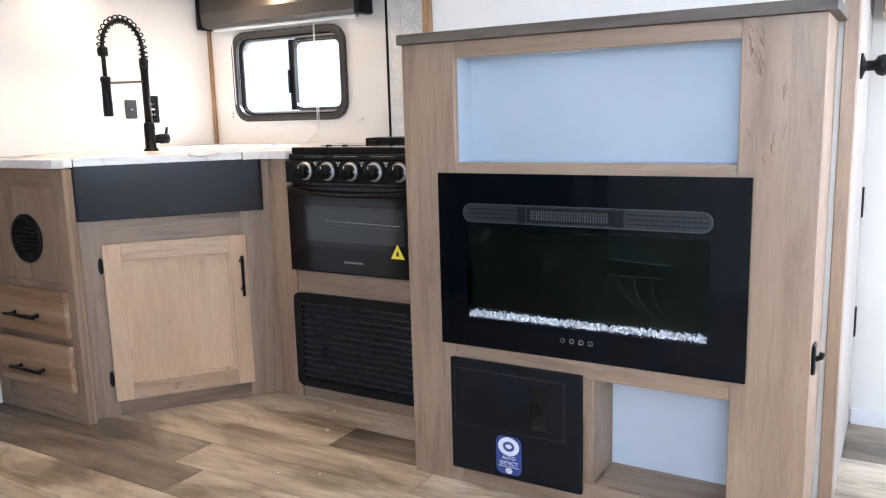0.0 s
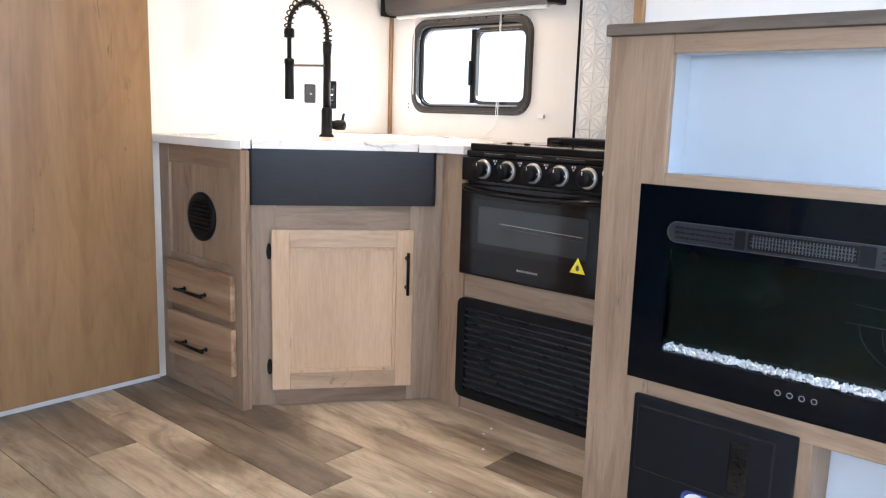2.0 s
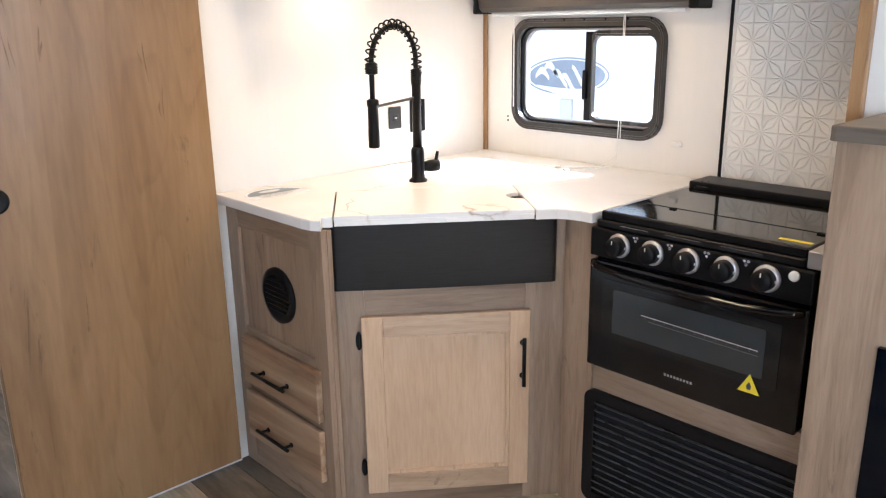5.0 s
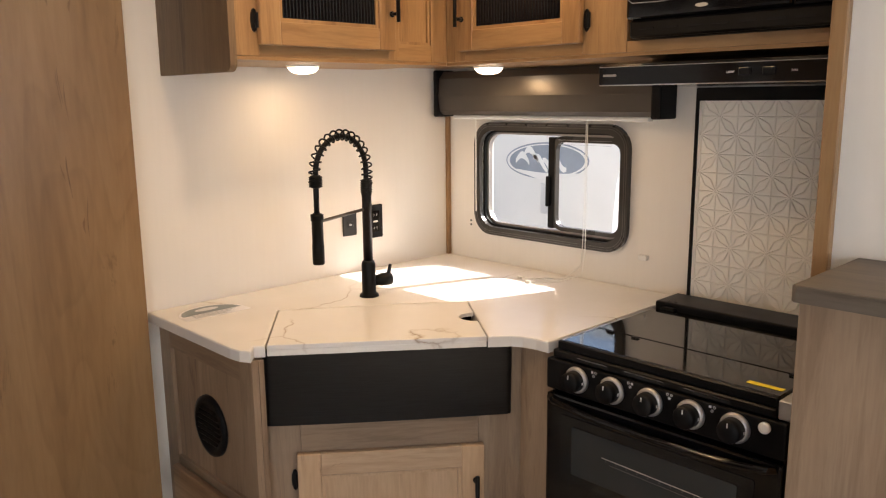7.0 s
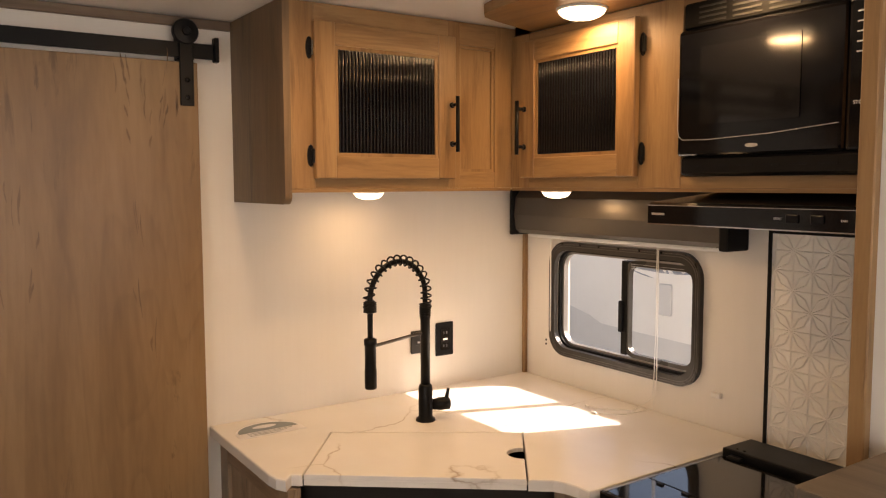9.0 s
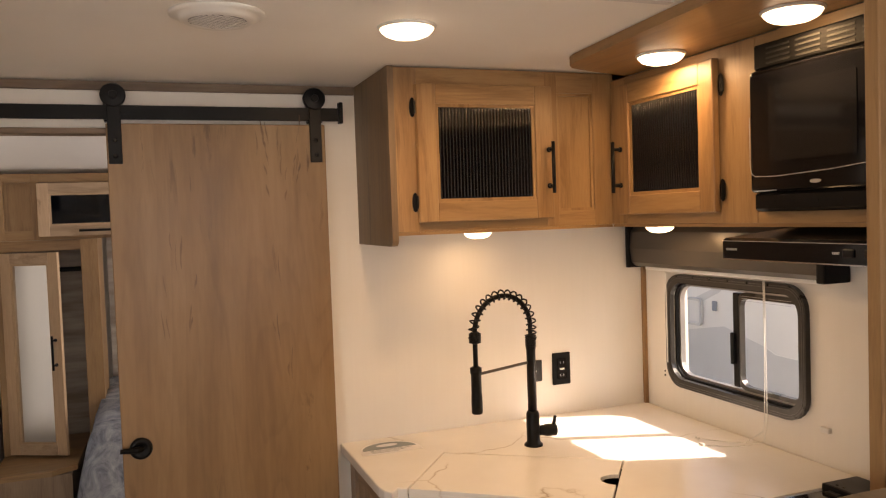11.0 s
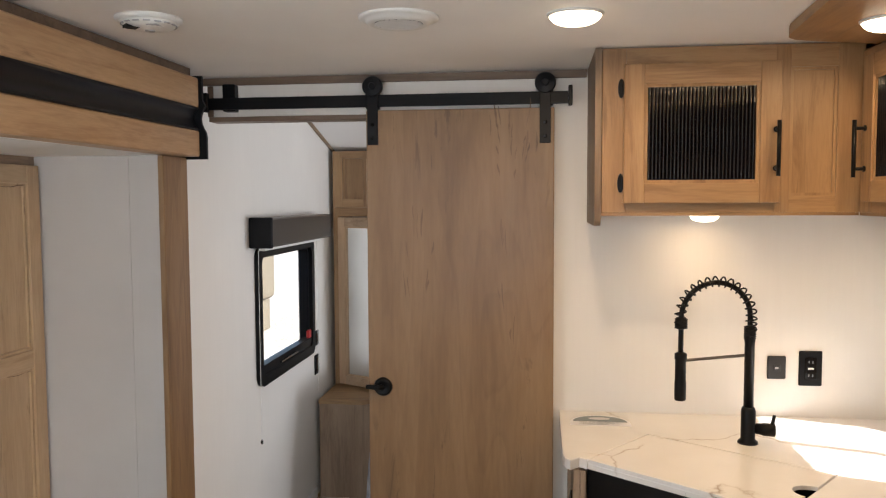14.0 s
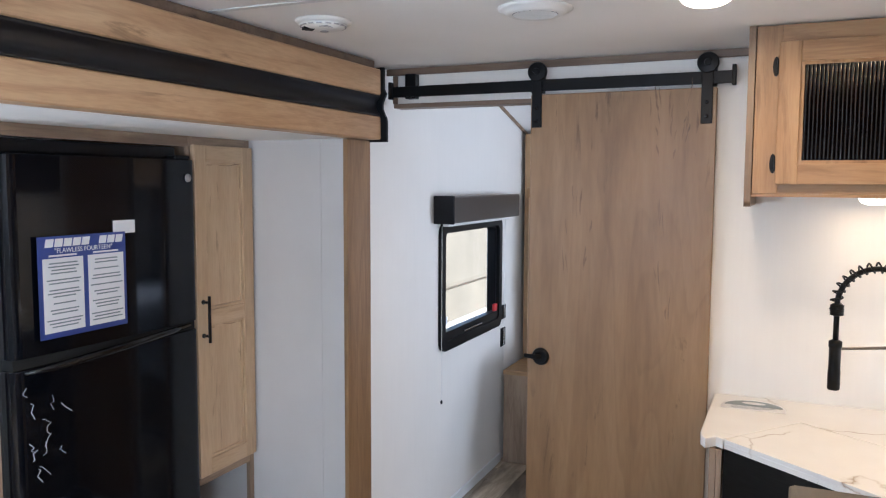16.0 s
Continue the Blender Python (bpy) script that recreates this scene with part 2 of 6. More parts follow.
RED = plain("red_plastic", (0.5, 0.03, 0.03), 0.4)
LED = glow("led_lens", (1.0, 0.80, 0.55), LED_GLOW)


def wall_vinyl():
    n = Nodes("white_wall_vinyl", 0.55)
    v = n.coords((1, 1, 0.06), False)
    fibre = n.noise(v, 60.0, 4.0, 0.6)
    cloud = n.noise(n.coords((1, 1, 1), False), 2.0, 3.0)
    col = n.mix(0.5, n.ramp(fibre, [(0.3, (0.745, 0.71, 0.655)), (0.7, (0.775, 0.74, 0.685))]), n.ramp(cloud, [(0.3, (0.70, 0.67, 0.62)), (0.7, (0.79, 0.755, 0.70))]))
    n.colour(col)
    n.bump(fibre, 0.06, 0.0008)
    return n.mat


def floor_vinyl():
    n = Nodes("vinyl_plank", 0.42)
    info = n.add("ShaderNodeObjectInfo")
    v = n.coords((0.16, 1, 1))
    broad = n.noise(n.coords((0.30, 1, 1)), 5.0, 5.0, 0.60, 0.6)
    streak = n.noise(n.coords((0.09, 1, 1)), 34.0, 6.0, 0.72, 0.6)
    blot = n.noise(n.coords((0.34, 1, 1)), 7.0, 6.0, 0.66, 1.4)
    light = n.ramp(broad, [(0.34, (0.25, 0.195, 0.138)), (0.5, (0.51, 0.415, 0.30)), (0.62, (0.68, 0.58, 0.445))])
    dark = n.ramp(broad, [(0.34, (0.115, 0.092, 0.068)), (0.5, (0.235, 0.188, 0.138)), (0.66, (0.40, 0.33, 0.25))])
    pick = n.ramp(info.outputs["Random"], [(0.35, (0, 0, 0)), (0.65, (1, 1, 1))])
    col = n.mix(pick, light, dark)
    col = n.mix(0.55, col, n.ramp(streak, [(0.36, (0.45, 0.41, 0.36)), (0.54, (1, 1, 1))]), "MULTIPLY")
    col = n.mix(0.75, col, n.ramp(blot, [(0.36, (0.42, 0.37, 0.32)), (0.47, (0.82, 0.79, 0.75)), (0.60, (1.0, 1.0, 1.0))]), "MULTIPLY")
    n.colour(col)
    n.gloss(streak, 0.26, 0.42)
    n.bump(streak, 0.15, 0.001)
    return n.mat


def quartz():
    n = Nodes("white_veined_top", 0.22)
    v = n.coords((1, 1, 1), False)
    warp = n.add("ShaderNodeVectorMath", operation="ADD")
    nz = n.add("ShaderNodeTexNoise")
    nz.inputs["Scale"].default_value, nz.inputs["Detail"].default_value = 3.2, 6
    n.link(v, nz.inputs["Vector"])
    sc = n.add("ShaderNodeVectorMath", operation="SCALE")
    sc.inputs["Scale"].default_value = 0.30
    n.link(nz.outputs["Color"], sc.inputs[0])
    n.link(v, warp.inputs[0])
    n.link(sc.outputs[0], warp.inputs[1])
    vor = n.add("ShaderNodeTexVoronoi", feature="DISTANCE_TO_EDGE")
    vor.inputs["Scale"].default_value = 1.7
    n.link(warp.outputs[0], vor.inputs["Vector"])
    vein = n.ramp(vor.outputs["Distance"], [(0.0, (0.8, 0.8, 0.8)), (0.004, (0.3, 0.3, 0.3)), (0.010, (0, 0, 0))])
    gate = n.ramp(n.noise(v, 3.0, 2.0), [(0.50, (0, 0, 0)), (0.60, (1, 1, 1))])
    amount = n.mix(1.0, vein, gate, "MULTIPLY")
    base = n.ramp(n.noise(v, 4.0, 4.0), [(0.3, (0.74, 0.72, 0.69)), (0.7, (0.80, 0.785, 0.76))])
    n.colour(n.mix(amount, base, (0.30, 0.22, 0.15)))
    return n.mat


def steel():
    n = Nodes("dark_brushed_steel", 0.3, 1.0)
    v = n.coords((1, 1, 40))
    brush = n.noise(v, 14.0, 3.0)
    n.colour(n.ramp(brush, [(0.3, (0.044, 0.046, 0.051)), (0.7, (0.052, 0.054, 0.060))]))
    n.gloss(brush, 0.30, 0.34)
    tan = n.add("ShaderNodeTangent", direction_type="RADIAL", axis="Z")
    n.link(tan.outputs[0], n.b.inputs["Tangent"])
    n.b.inputs["Anisotropic"].default_value = 0.95
    n.b.inputs["Anisotropic Rotation"].default_value = 0.0
    return n.mat


def bedding():
    n = Nodes("grey_blue_bedding", 0.9)
    v = n.coords()
    f = n.noise(v, 9.0, 5.0, 0.7, 1.5)
    n.colour(n.ramp(f, [(0.35, (0.13, 0.145, 0.18)), (0.5, (0.28, 0.30, 0.34)), (0.68, (0.44, 0.46, 0.50))]))
    n.bump(n.noise(v, 60.0), 0.4, 0.004)
    return n.mat


def planked_wall():
    n = Nodes("whitewashed_headboard", 0.6)
    v = n.coords((1, 0.12, 1))
    f = n.noise(v, 20.0, 5.0)
    n.colour(n.ramp(f, [(0.3, (0.22, 0.17, 0.13)), (0.7, (0.48, 0.42, 0.36))]))
    return n.mat


WALL = wall_vinyl()
CEIL = plain("white_ceiling_panel", (0.90, 0.885, 0.86), 0.6, 0, 0.04, 2.5, 0.05, 120)
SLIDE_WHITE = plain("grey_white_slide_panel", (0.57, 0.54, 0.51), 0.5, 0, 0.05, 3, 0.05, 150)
PLANK = floor_vinyl()
QUARTZ = quartz()
STEEL = steel()
BED = bedding()
HEADBOARD = planked_wall()
WHITE_TRIM = plain("white_trim", (0.72, 0.72, 0.72), 0.4, 0, 0.04)
CRYSTAL = plain("crystal_chip", (0.86, 0.88, 0.92), 0.05, 0, 0.1, 30, 0.0, spec=0.8)
CRYSTAL.node_tree.nodes["Principled BSDF"].inputs["Transmission Weight"].default_value = 0.35
NEIGHBOUR = plain("white_gel_coat", (0.74, 0.73, 0.70), 0.3, 0, 0.05, 1.5, 0.0)
TAN = plain("cream_siding", (0.150, 0.126, 0.088), 0.6, 0, 0.15, 1.2, 0.1, 30)
GRAVEL = plain("pale_gravel", (0.42, 0.38, 0.32), 0.9, 0, 0.35, 14, 0.5, 90)

# ---- mesh helpers ----
BASE = {}


def thing(name, base, label, category, group="", kind=""):
    ob = new(name)
    ob.empty_display_size = 0.05
    ob.location = base
    BASE[ob] = Vector(base)
    return tagged(ob, label, category, group, kind)


def mesh_of(bm, name, mat, smooth=False):
    bmesh.ops.recalc_face_normals(bm, faces=bm.faces)
    me = bpy.data.meshes.new(name)
    bm.to_mesh(me)
    bm.free()
    if smooth:
        for p in me.polygons:
            p.use_smooth = True
    me.materials.append(mat)
    return me


def part(name, bm, mat, parent=None, label="", smooth=False):
    me = bm if isinstance(bm, bpy.types.Mesh) else mesh_of(bm, name, mat, smooth)
    ob = new(name, me)
    if parent:
        ob.parent = parent
        if parent in BASE:
            ob.matrix_parent_inverse = Matrix.Translation(-BASE[parent])
    if label:
        ob["label"] = label
    return ob


def box(x0, x1, y0, y1, z0, z1, bevel=0.0, bm=None, seg=1):
    own = bmesh.new()
    bmesh.ops.create_cube(own, size=1.0)
    for v in own.verts:
        v.co = (x0 + (v.co.x + 0.5) * (x1 - x0), y0 + (v.co.y + 0.5) * (y1 - y0), z0 + (v.co.z + 0.5) * (z1 - z0))
    if bevel:
        bmesh.ops.bevel(own, geom=own.edges[:], offset=bevel, segments=seg, affect="EDGES", profile=0.6)
    return join(bm, own)


def join(bm, own):
    if bm is None:
        return own
    me = bpy.data.meshes.new("tmp")
    own.to_mesh(me)
    own.free()
    bm.from_mesh(me)
    bpy.data.meshes.remove(me)
    return bm


def tube(points, radius, sides=10, bm=None, closed=False, caps=True):
    """A round bar along points."""
    own = bmesh.new()
    pts = [Vector(p) for p in points]
    rings, n, ref = [], len(pts), None
    for i, p in enumerate(pts):
        a = pts[i - 1] if i or closed else p
        b = pts[(i + 1) % n] if i < n - 1 or closed else p
        d = (b - a).normalized()
        if ref is None:
            ref = d.orthogonal().normalized()
        ref = (ref - d * ref.dot(d)).normalized()
        side = d.cross(ref)
        r = radius[i] if isinstance(radius, (list, tuple)) else radius
        rings.append([own.verts.new(p + (ref * math.cos(k * math.tau / sides) + side * math.sin(k * math.tau / sides)) * r) for k in range(sides)])
    for i in range(n if closed else n - 1):
        a, b = rings[i], rings[(i + 1) % n]
        for k in range(sides):
            own.faces.new((a[k], a[(k + 1) % sides], b[(k + 1) % sides], b[k]))
    if caps and not closed:
        own.faces.new(rings[0])
        own.faces.new(rings[-1])
    return join(bm, own)


def lathe(centre, axis, profile, sides=32, bm=None):
    """Profile of (radius, distance along axis) turned round axis."""
    own = bmesh.new()
    c, ax = Vector(centre), Vector(axis).normalized()
    u = ax.orthogonal().normalized()
    w = ax.cross(u)
    rings = []
    for r, d in profile:
        rings.append([own.verts.new(c + ax * d + (u * math.cos(k * math.tau / sides) + w * math.sin(k * math.tau / sides)) * max(r, 1e-4)) for k in range(sides)])
    for a, b in zip(rings, rings[1:]):
        for k in range(sides):
            own.faces.new((a[k], a[(k + 1) % sides], b[(k + 1) % sides], b[k]))
    own.faces.new(rings[0])
    own.faces.new(rings[-1])
    return join(bm, own)


def slab(outline, z0, z1, bevel=0.0, bm=None, seg=2):
    """An outline in x and y, made solid between two heights."""
    own = bmesh.new()
    low = [own.verts.new((x, y, z0)) for x, y in outline]
    face = own.faces.new(low)
    ext = bmesh.ops.extrude_face_region(own, geom=[face])
    bmesh.ops.translate(own, verts=[v for v in ext["geom"] if isinstance(v, bmesh.types.BMVert)], vec=(0, 0, z1 - z0))
    if bevel:
        edges = [e for e in own.edges if abs(e.verts[0].co.z - e.verts[1].co.z) < 1e-6 and e.verts[0].co.z > z1 - 1e-6]
        bmesh.ops.bevel(own, geom=edges, offset=bevel, segments=seg, affect="EDGES", profile=0.5)
    return join(bm, own)


def turned(bm, m):
    bmesh.ops.transform(bm, matrix=m, verts=bm.verts)
    return bm


def upright(axis, at):
    """Takes a slab's x, y, z to: along, up and depth on a wall; 'y' walls face -y, 'x' walls face +x."""
    if axis == "y":
        return Matrix(((1, 0, 0, 0), (0, 0, -1, at), (0, 1, 0, 0), (0, 0, 0, 1)))
    return Matrix(((0, 0, 1, at), (1, 0, 0, 0), (0, 1, 0, 0), (0, 0, 0, 1)))


def rounded(x0, x1, y0, y1, r, n=6):
    pts = []
    for cx, cy, a0 in ((x1 - r, y1 - r, 0), (x0 + r, y1 - r, 90), (x0 + r, y0 + r, 180), (x1 - r, y0 + r, 270)):
        for k in range(n + 1):
            a = radians(a0 + 90 * k / n)
            pts.append((cx + r * math.cos(a), cy + r * math.sin(a)))
    return pts


def ring(outer, inner, z0, z1, bm=None):
    """A frame between two outlines with the same count of points."""
    own = bmesh.new()
    n = len(outer)
    rows = [[own.verts.new((*p, z)) for p in o] for o, z in ((outer, z0), (outer, z1), (inner, z1), (inner, z0))]
    for i in range(4):
        a, b = rows[i], rows[(i + 1) % 4]
        for k in range(n):
            own.faces.new((a[k], a[(k + 1) % n], b[(k + 1) % n], b[k]))
    return join(bm, own)


def words(name, text, size, m, mat, parent, align="CENTER"):
    cu = bpy.data.curves.new(name, "FONT")
    cu.body, cu.size, cu.align_x, cu.align_y, cu.extrude = text, size, align, "CENTER", 0.0004
    tmp = bpy.data.objects.new("tmp_text", cu)
    me = bpy.data.meshes.new_from_object(tmp)
    bpy.data.objects.remove(tmp)
    me.transform(m)
    me.materials.clear()
    me.materials.append(mat)
    return part(name, me, mat, parent)


def streaks(parent, m, x0, x1, y0, y1, count, seed, long=0.06, wide=0.6):
    """Dark mineral streaks along the grain of a board, each a thin sliver."""
    rs = random.Random(seed)
    for _ in range(count):
        x, y, w, h = rs.uniform(x0, x1), rs.uniform(y0, y1), rs.uniform(0.0010, 0.0034) * wide, rs.uniform(0.3, 1.0) * long
        left, right = [], []
        for q in range(7):
            f = q / 6
            sway = 0.004 * math.sin(f * 3 + x * 40)
            half = w * math.sin(math.pi * (0.04 + 0.92 * f)) * rs.uniform(0.6, 1.3)
            left.append((x + sway - half, y + h * f))
            right.append((x + sway + half, y + h * f))
        part("grain_streak", turned(slab(left + right[::-1], 0.0, 0.00025), m), STREAK, parent)


def structure(name, bm, mat, label, category):
    return tagged(part(name, bm, mat), label, category, kind="structure")


def wall_y(name, x0, x1, y0, y1, z0, z1, holes, mat, label):
    """A wall along x between y0 and y1 with rectangular holes (x0, x1, z0, z1)."""
    bm = bmesh.new()
    cuts = sorted(holes)
    at = x0
    for hx0, hx1, hz0, hz1 in cuts:
        box(at, hx0, y0, y1, z0, z1, bm=bm)
        if hz0 > z0:
            box(hx0, hx1, y0, y1, z0, hz0, bm=bm)
        if hz1 < z1:
            box(hx0, hx1, y0, y1, hz1, z1, bm=bm)
        at = hx1
    if at < x1:
        box(at, x1, y0, y1, z0, z1, bm=bm)
    return structure(name, bm, mat, label, "wall")


def bar_handle(m, a, b, parent, reach=0.028, r=0.0055):
    """A bar on two posts from a to b, in the wall's own (along, up)."""
    a, b = Vector((*a, 0)), Vector((*b, 0))
    d = (b - a).normalized()
    out = Vector((0, 0, reach))
    bm = tube([a + out, b + out], r, 10)
    for p in (a + d * 0.022, b - d * 0.022):
        tube([p, p + out], 0.0045, 8, bm)
        tube([p, p + Vector((0, 0, 0.004))], 0.008, 8, bm)
    return part("handle", turned(bm, m), BLACK, parent, "black bar handle", True)


def hinge(m, x, y, parent, h=0.055):
    bm = bmesh.new()
    pts = []
    for k in range(12):
        a = k * math.tau / 12
        pts.append((x + 0.009 * math.cos(a), y + h / 2 * math.sin(a)))
    slab(pts, 0, 0.004, 0, bm)
    tube([(x + 0.007, y - h * 0.32, 0.006), (x + 0.007, y + h * 0.32, 0.006)], 0.0055, 8, bm)
    return part("hinge", turned(bm, m), BLACK, parent, "black cabinet hinge")


def panel_door(parent, m, x0, x1, y0, y1, mats, infill, stile=0.056, depth=0.02, handle=None, hinges=(), z=0.002, label="", slim=None):
    v, h = mats
    s = stile
    board = v if infill == "reeded" else infill
    door = part("door", turned(box(x0 + 0.004, x1 - 0.004, y0 + 0.004, y1 - 0.004, z, z + 0.006), m), board, parent, label)
    for a, b in ((x0, x0 + s), (x1 - s, x1)):
        part("stile", turned(box(a, b, y0, y1, z + 0.0005, z + depth, 0.002), m), v, door)
    for a, b in ((y0, y0 + s), (y1 - s, y1)):
        part("rail", turned(box(x0 + s, x1 - s, a, b, z, z + depth - 0.0006, 0.0015), m), h, door)
    ins = ring([(x0 + s, y0 + s), (x1 - s, y0 + s), (x1 - s, y1 - s), (x0 + s, y1 - s)],
               [(x0 + s + 0.009, y0 + s + 0.009), (x1 - s - 0.009, y0 + s + 0.009), (x1 - s - 0.009, y1 - s - 0.009), (x0 + s + 0.009, y1 - s - 0.009)], z + 0.002, z + depth * 0.72)
    part("bead", turned(ins, m), v, door)
    if infill == "reeded":
        bm = box(x0 + s - 0.004, x1 - s + 0.004, y0 + s - 0.004, y1 - s + 0.004, z + 0.0065, z + 0.0085)
        n = max(6, int((x1 - x0 - 2 * s) / 0.0105))
        step = (x1 - x0 - 2 * s - 0.018) / n
        for k in range(n):
            cx = x0 + s + 0.009 + step * (k + 0.5)
            prof = [(cx + step * 0.5 * math.cos(a), z + 0.0085 + step * 0.5 * math.sin(a)) for a in [math.pi * q / 6 for q in range(7)]]
            own = bmesh.new()
            lo = [own.verts.new((px, y0 + s + 0.009, pz)) for px, pz in prof]
            hi = [own.verts.new((px, y1 - s - 0.009, pz)) for px, pz in prof]
            for i in range(6):
                own.faces.new((lo[i], lo[i + 1], hi[i + 1], hi[i]))
            join(bm, own)
        tagged(part("reeded_glass", turned(bm, m), REED_GLASS, door, "black reeded glass pane", True), kind="stuff")
    if handle:
        bar_handle(m @ Matrix.Translation((0, 0, z + depth)), handle[0], handle[1], door)
    for hx, hy in hinges:
        hinge(m @ Matrix.Translation((0, 0, 0.001)), hx, hy, door)
    return door


# ---- the shell ----
X_SINK, Y_WIN, Y_BED, CEIL_Z = -2.785, 2.66, 0.237, 2.02
WIN = (-2.614, -2.028, 1.006, 1.348)
BWIN = (-4.10, -3.345, 0.825, 1.365)
ground = structure("ground", box(-60, 60, -60, 60, -0.95, -0.75), GRAVEL, "pale gravel lot around the trailer", "ground")
bm = box(-5.2, -2.50, 0.178, 2.72, -0.10, -0.0045)
box(-2.4995, 2.6, -0.80, 2.72, -0.10, -0.0045, bm=bm)
floor = structure("floor", bm, DARK_INSIDE, "vinyl plank floor in brown and grey tones", "floor")
structure("ceiling", box(-5.3, 2.7, 0.12, 2.78, CEIL_Z, CEIL_Z + 0.08), CEIL, "white panel ceiling of the trailer", "ceiling")
# Entry and rear side openings are unseen, added so sun reaches the floor.
wall_y("wall_window_side", -5.2, 2.6, Y_WIN, Y_WIN + 0.06, 0, CEIL_Z, [(-4.4, -3.6, 1.0, 1.5), WIN, (0.50, 1.30, 0.03, 1.92), (1.45, 2.5, 0.60, 1.75)], WALL, "off-white vinyl wall with the kitchen window")
wall_y("wall_bedroom_side", -5.2, -2.47, Y_BED - 0.06, Y_BED, 0, CEIL_Z, [BWIN], WALL, "off-white vinyl wall with the bedroom window")
structure("wall_over_slide", box(-2.47, 2.6, Y_BED - 0.06, Y_BED, 1.74, CEIL_Z), WALL, "wall above the slide-out opening", "wall")
structure("wall_front", box(-5.26, -5.20, 0.12, 2.72, 0, CEIL_Z), WALL, "bedroom front wall", "wall")
bm = box(2.6, 2.66, -0.84, 0.35, 0, CEIL_Z)
box(2.6, 2.66, 1.65, 2.72, 0, CEIL_Z, bm=bm)
box(2.6, 2.66, 0.35, 1.65, 0, 1.05, bm=bm)
box(2.6, 2.66, 0.35, 1.65, 1.65, CEIL_Z, bm=bm)
structure("wall_rear", bm, WALL, "rear wall with a window", "wall")
wall_y("wall_slide_back", -2.5, 2.6, -0.86, -0.80, 0, 1.80, [(-0.40, 0.70, 0.85, 1.55)], WALL, "slide-out back wall with a window")
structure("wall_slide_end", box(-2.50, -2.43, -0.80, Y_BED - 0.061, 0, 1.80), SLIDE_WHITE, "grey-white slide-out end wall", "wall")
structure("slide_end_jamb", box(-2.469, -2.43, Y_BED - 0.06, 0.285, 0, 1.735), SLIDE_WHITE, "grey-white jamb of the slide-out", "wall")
structure("ceiling_slide", box(-2.429, 2.6, -0.80, 0.285, 1.735, 1.80), CEIL, "white slide-out ceiling", "ceiling")
structure("wall_bedroom_partition", box(X_SINK - 0.055, X_SINK, 0.87, Y_WIN, 0, CEIL_Z), WALL, "off-white partition behind the sink and sliding door", "wall")
structure("wall_door_header", box(X_SINK - 0.055, X_SINK, 0.30, 0.869, 1.885, CEIL_Z), WALL, "off-white header over the bedroom doorway", "wall")
wall_tv = structure("wall_television", box(-1.20, -0.135, 1.985, 2.03, 0, CEIL_Z), WALL, "off-white partition behind the fireplace cabinet", "wall")
structure("wall_stove_return", box(-1.20, -1.165, 2.031, Y_WIN, 0, CEIL_Z), WALL, "partition end beside the stove", "wall")
bm = bmesh.new()
for a, b in (((-4.06, 2.015), (-4.60, 1.87)), ((-4.60, 1.87), (-5.2, 1.62))):
    own = bmesh.new()
    vs = [own.verts.new((a[0], y, a[1])) for y in (0.24, 2.65)] + [own.verts.new((b[0], y, b[1])) for y in (2.65, 0.24)]
    f = own.faces.new(vs)
    ex = bmesh.ops.extrude_face_region(own, geom=[f])
    bmesh.ops.translate(own, verts=[v for v in ex["geom"] if isinstance(v, bmesh.types.BMVert)], vec=(0, 0, 0.03))
    join(bm, own)
structure("ceiling_bedroom_slope", bm, CEIL, "white sloped front ceiling of the bedroom", "ceiling")

# trims
structure("trim_ceiling_seam", box(-1.694, -1.672, 0.33, 1.98, 2.0165, 2.0195, 0.001), WHITE_TRIM, "thin white seam strip across the ceiling", "trim")
part("trim", box(-1.212, -1.186, 1.966, 1.984, 0, CEIL_Z, 0.002), UPPER_WOOD)
tagged(bpy.data.objects["trim"], "wooden edge trim of the partition", "trim", kind="structure")
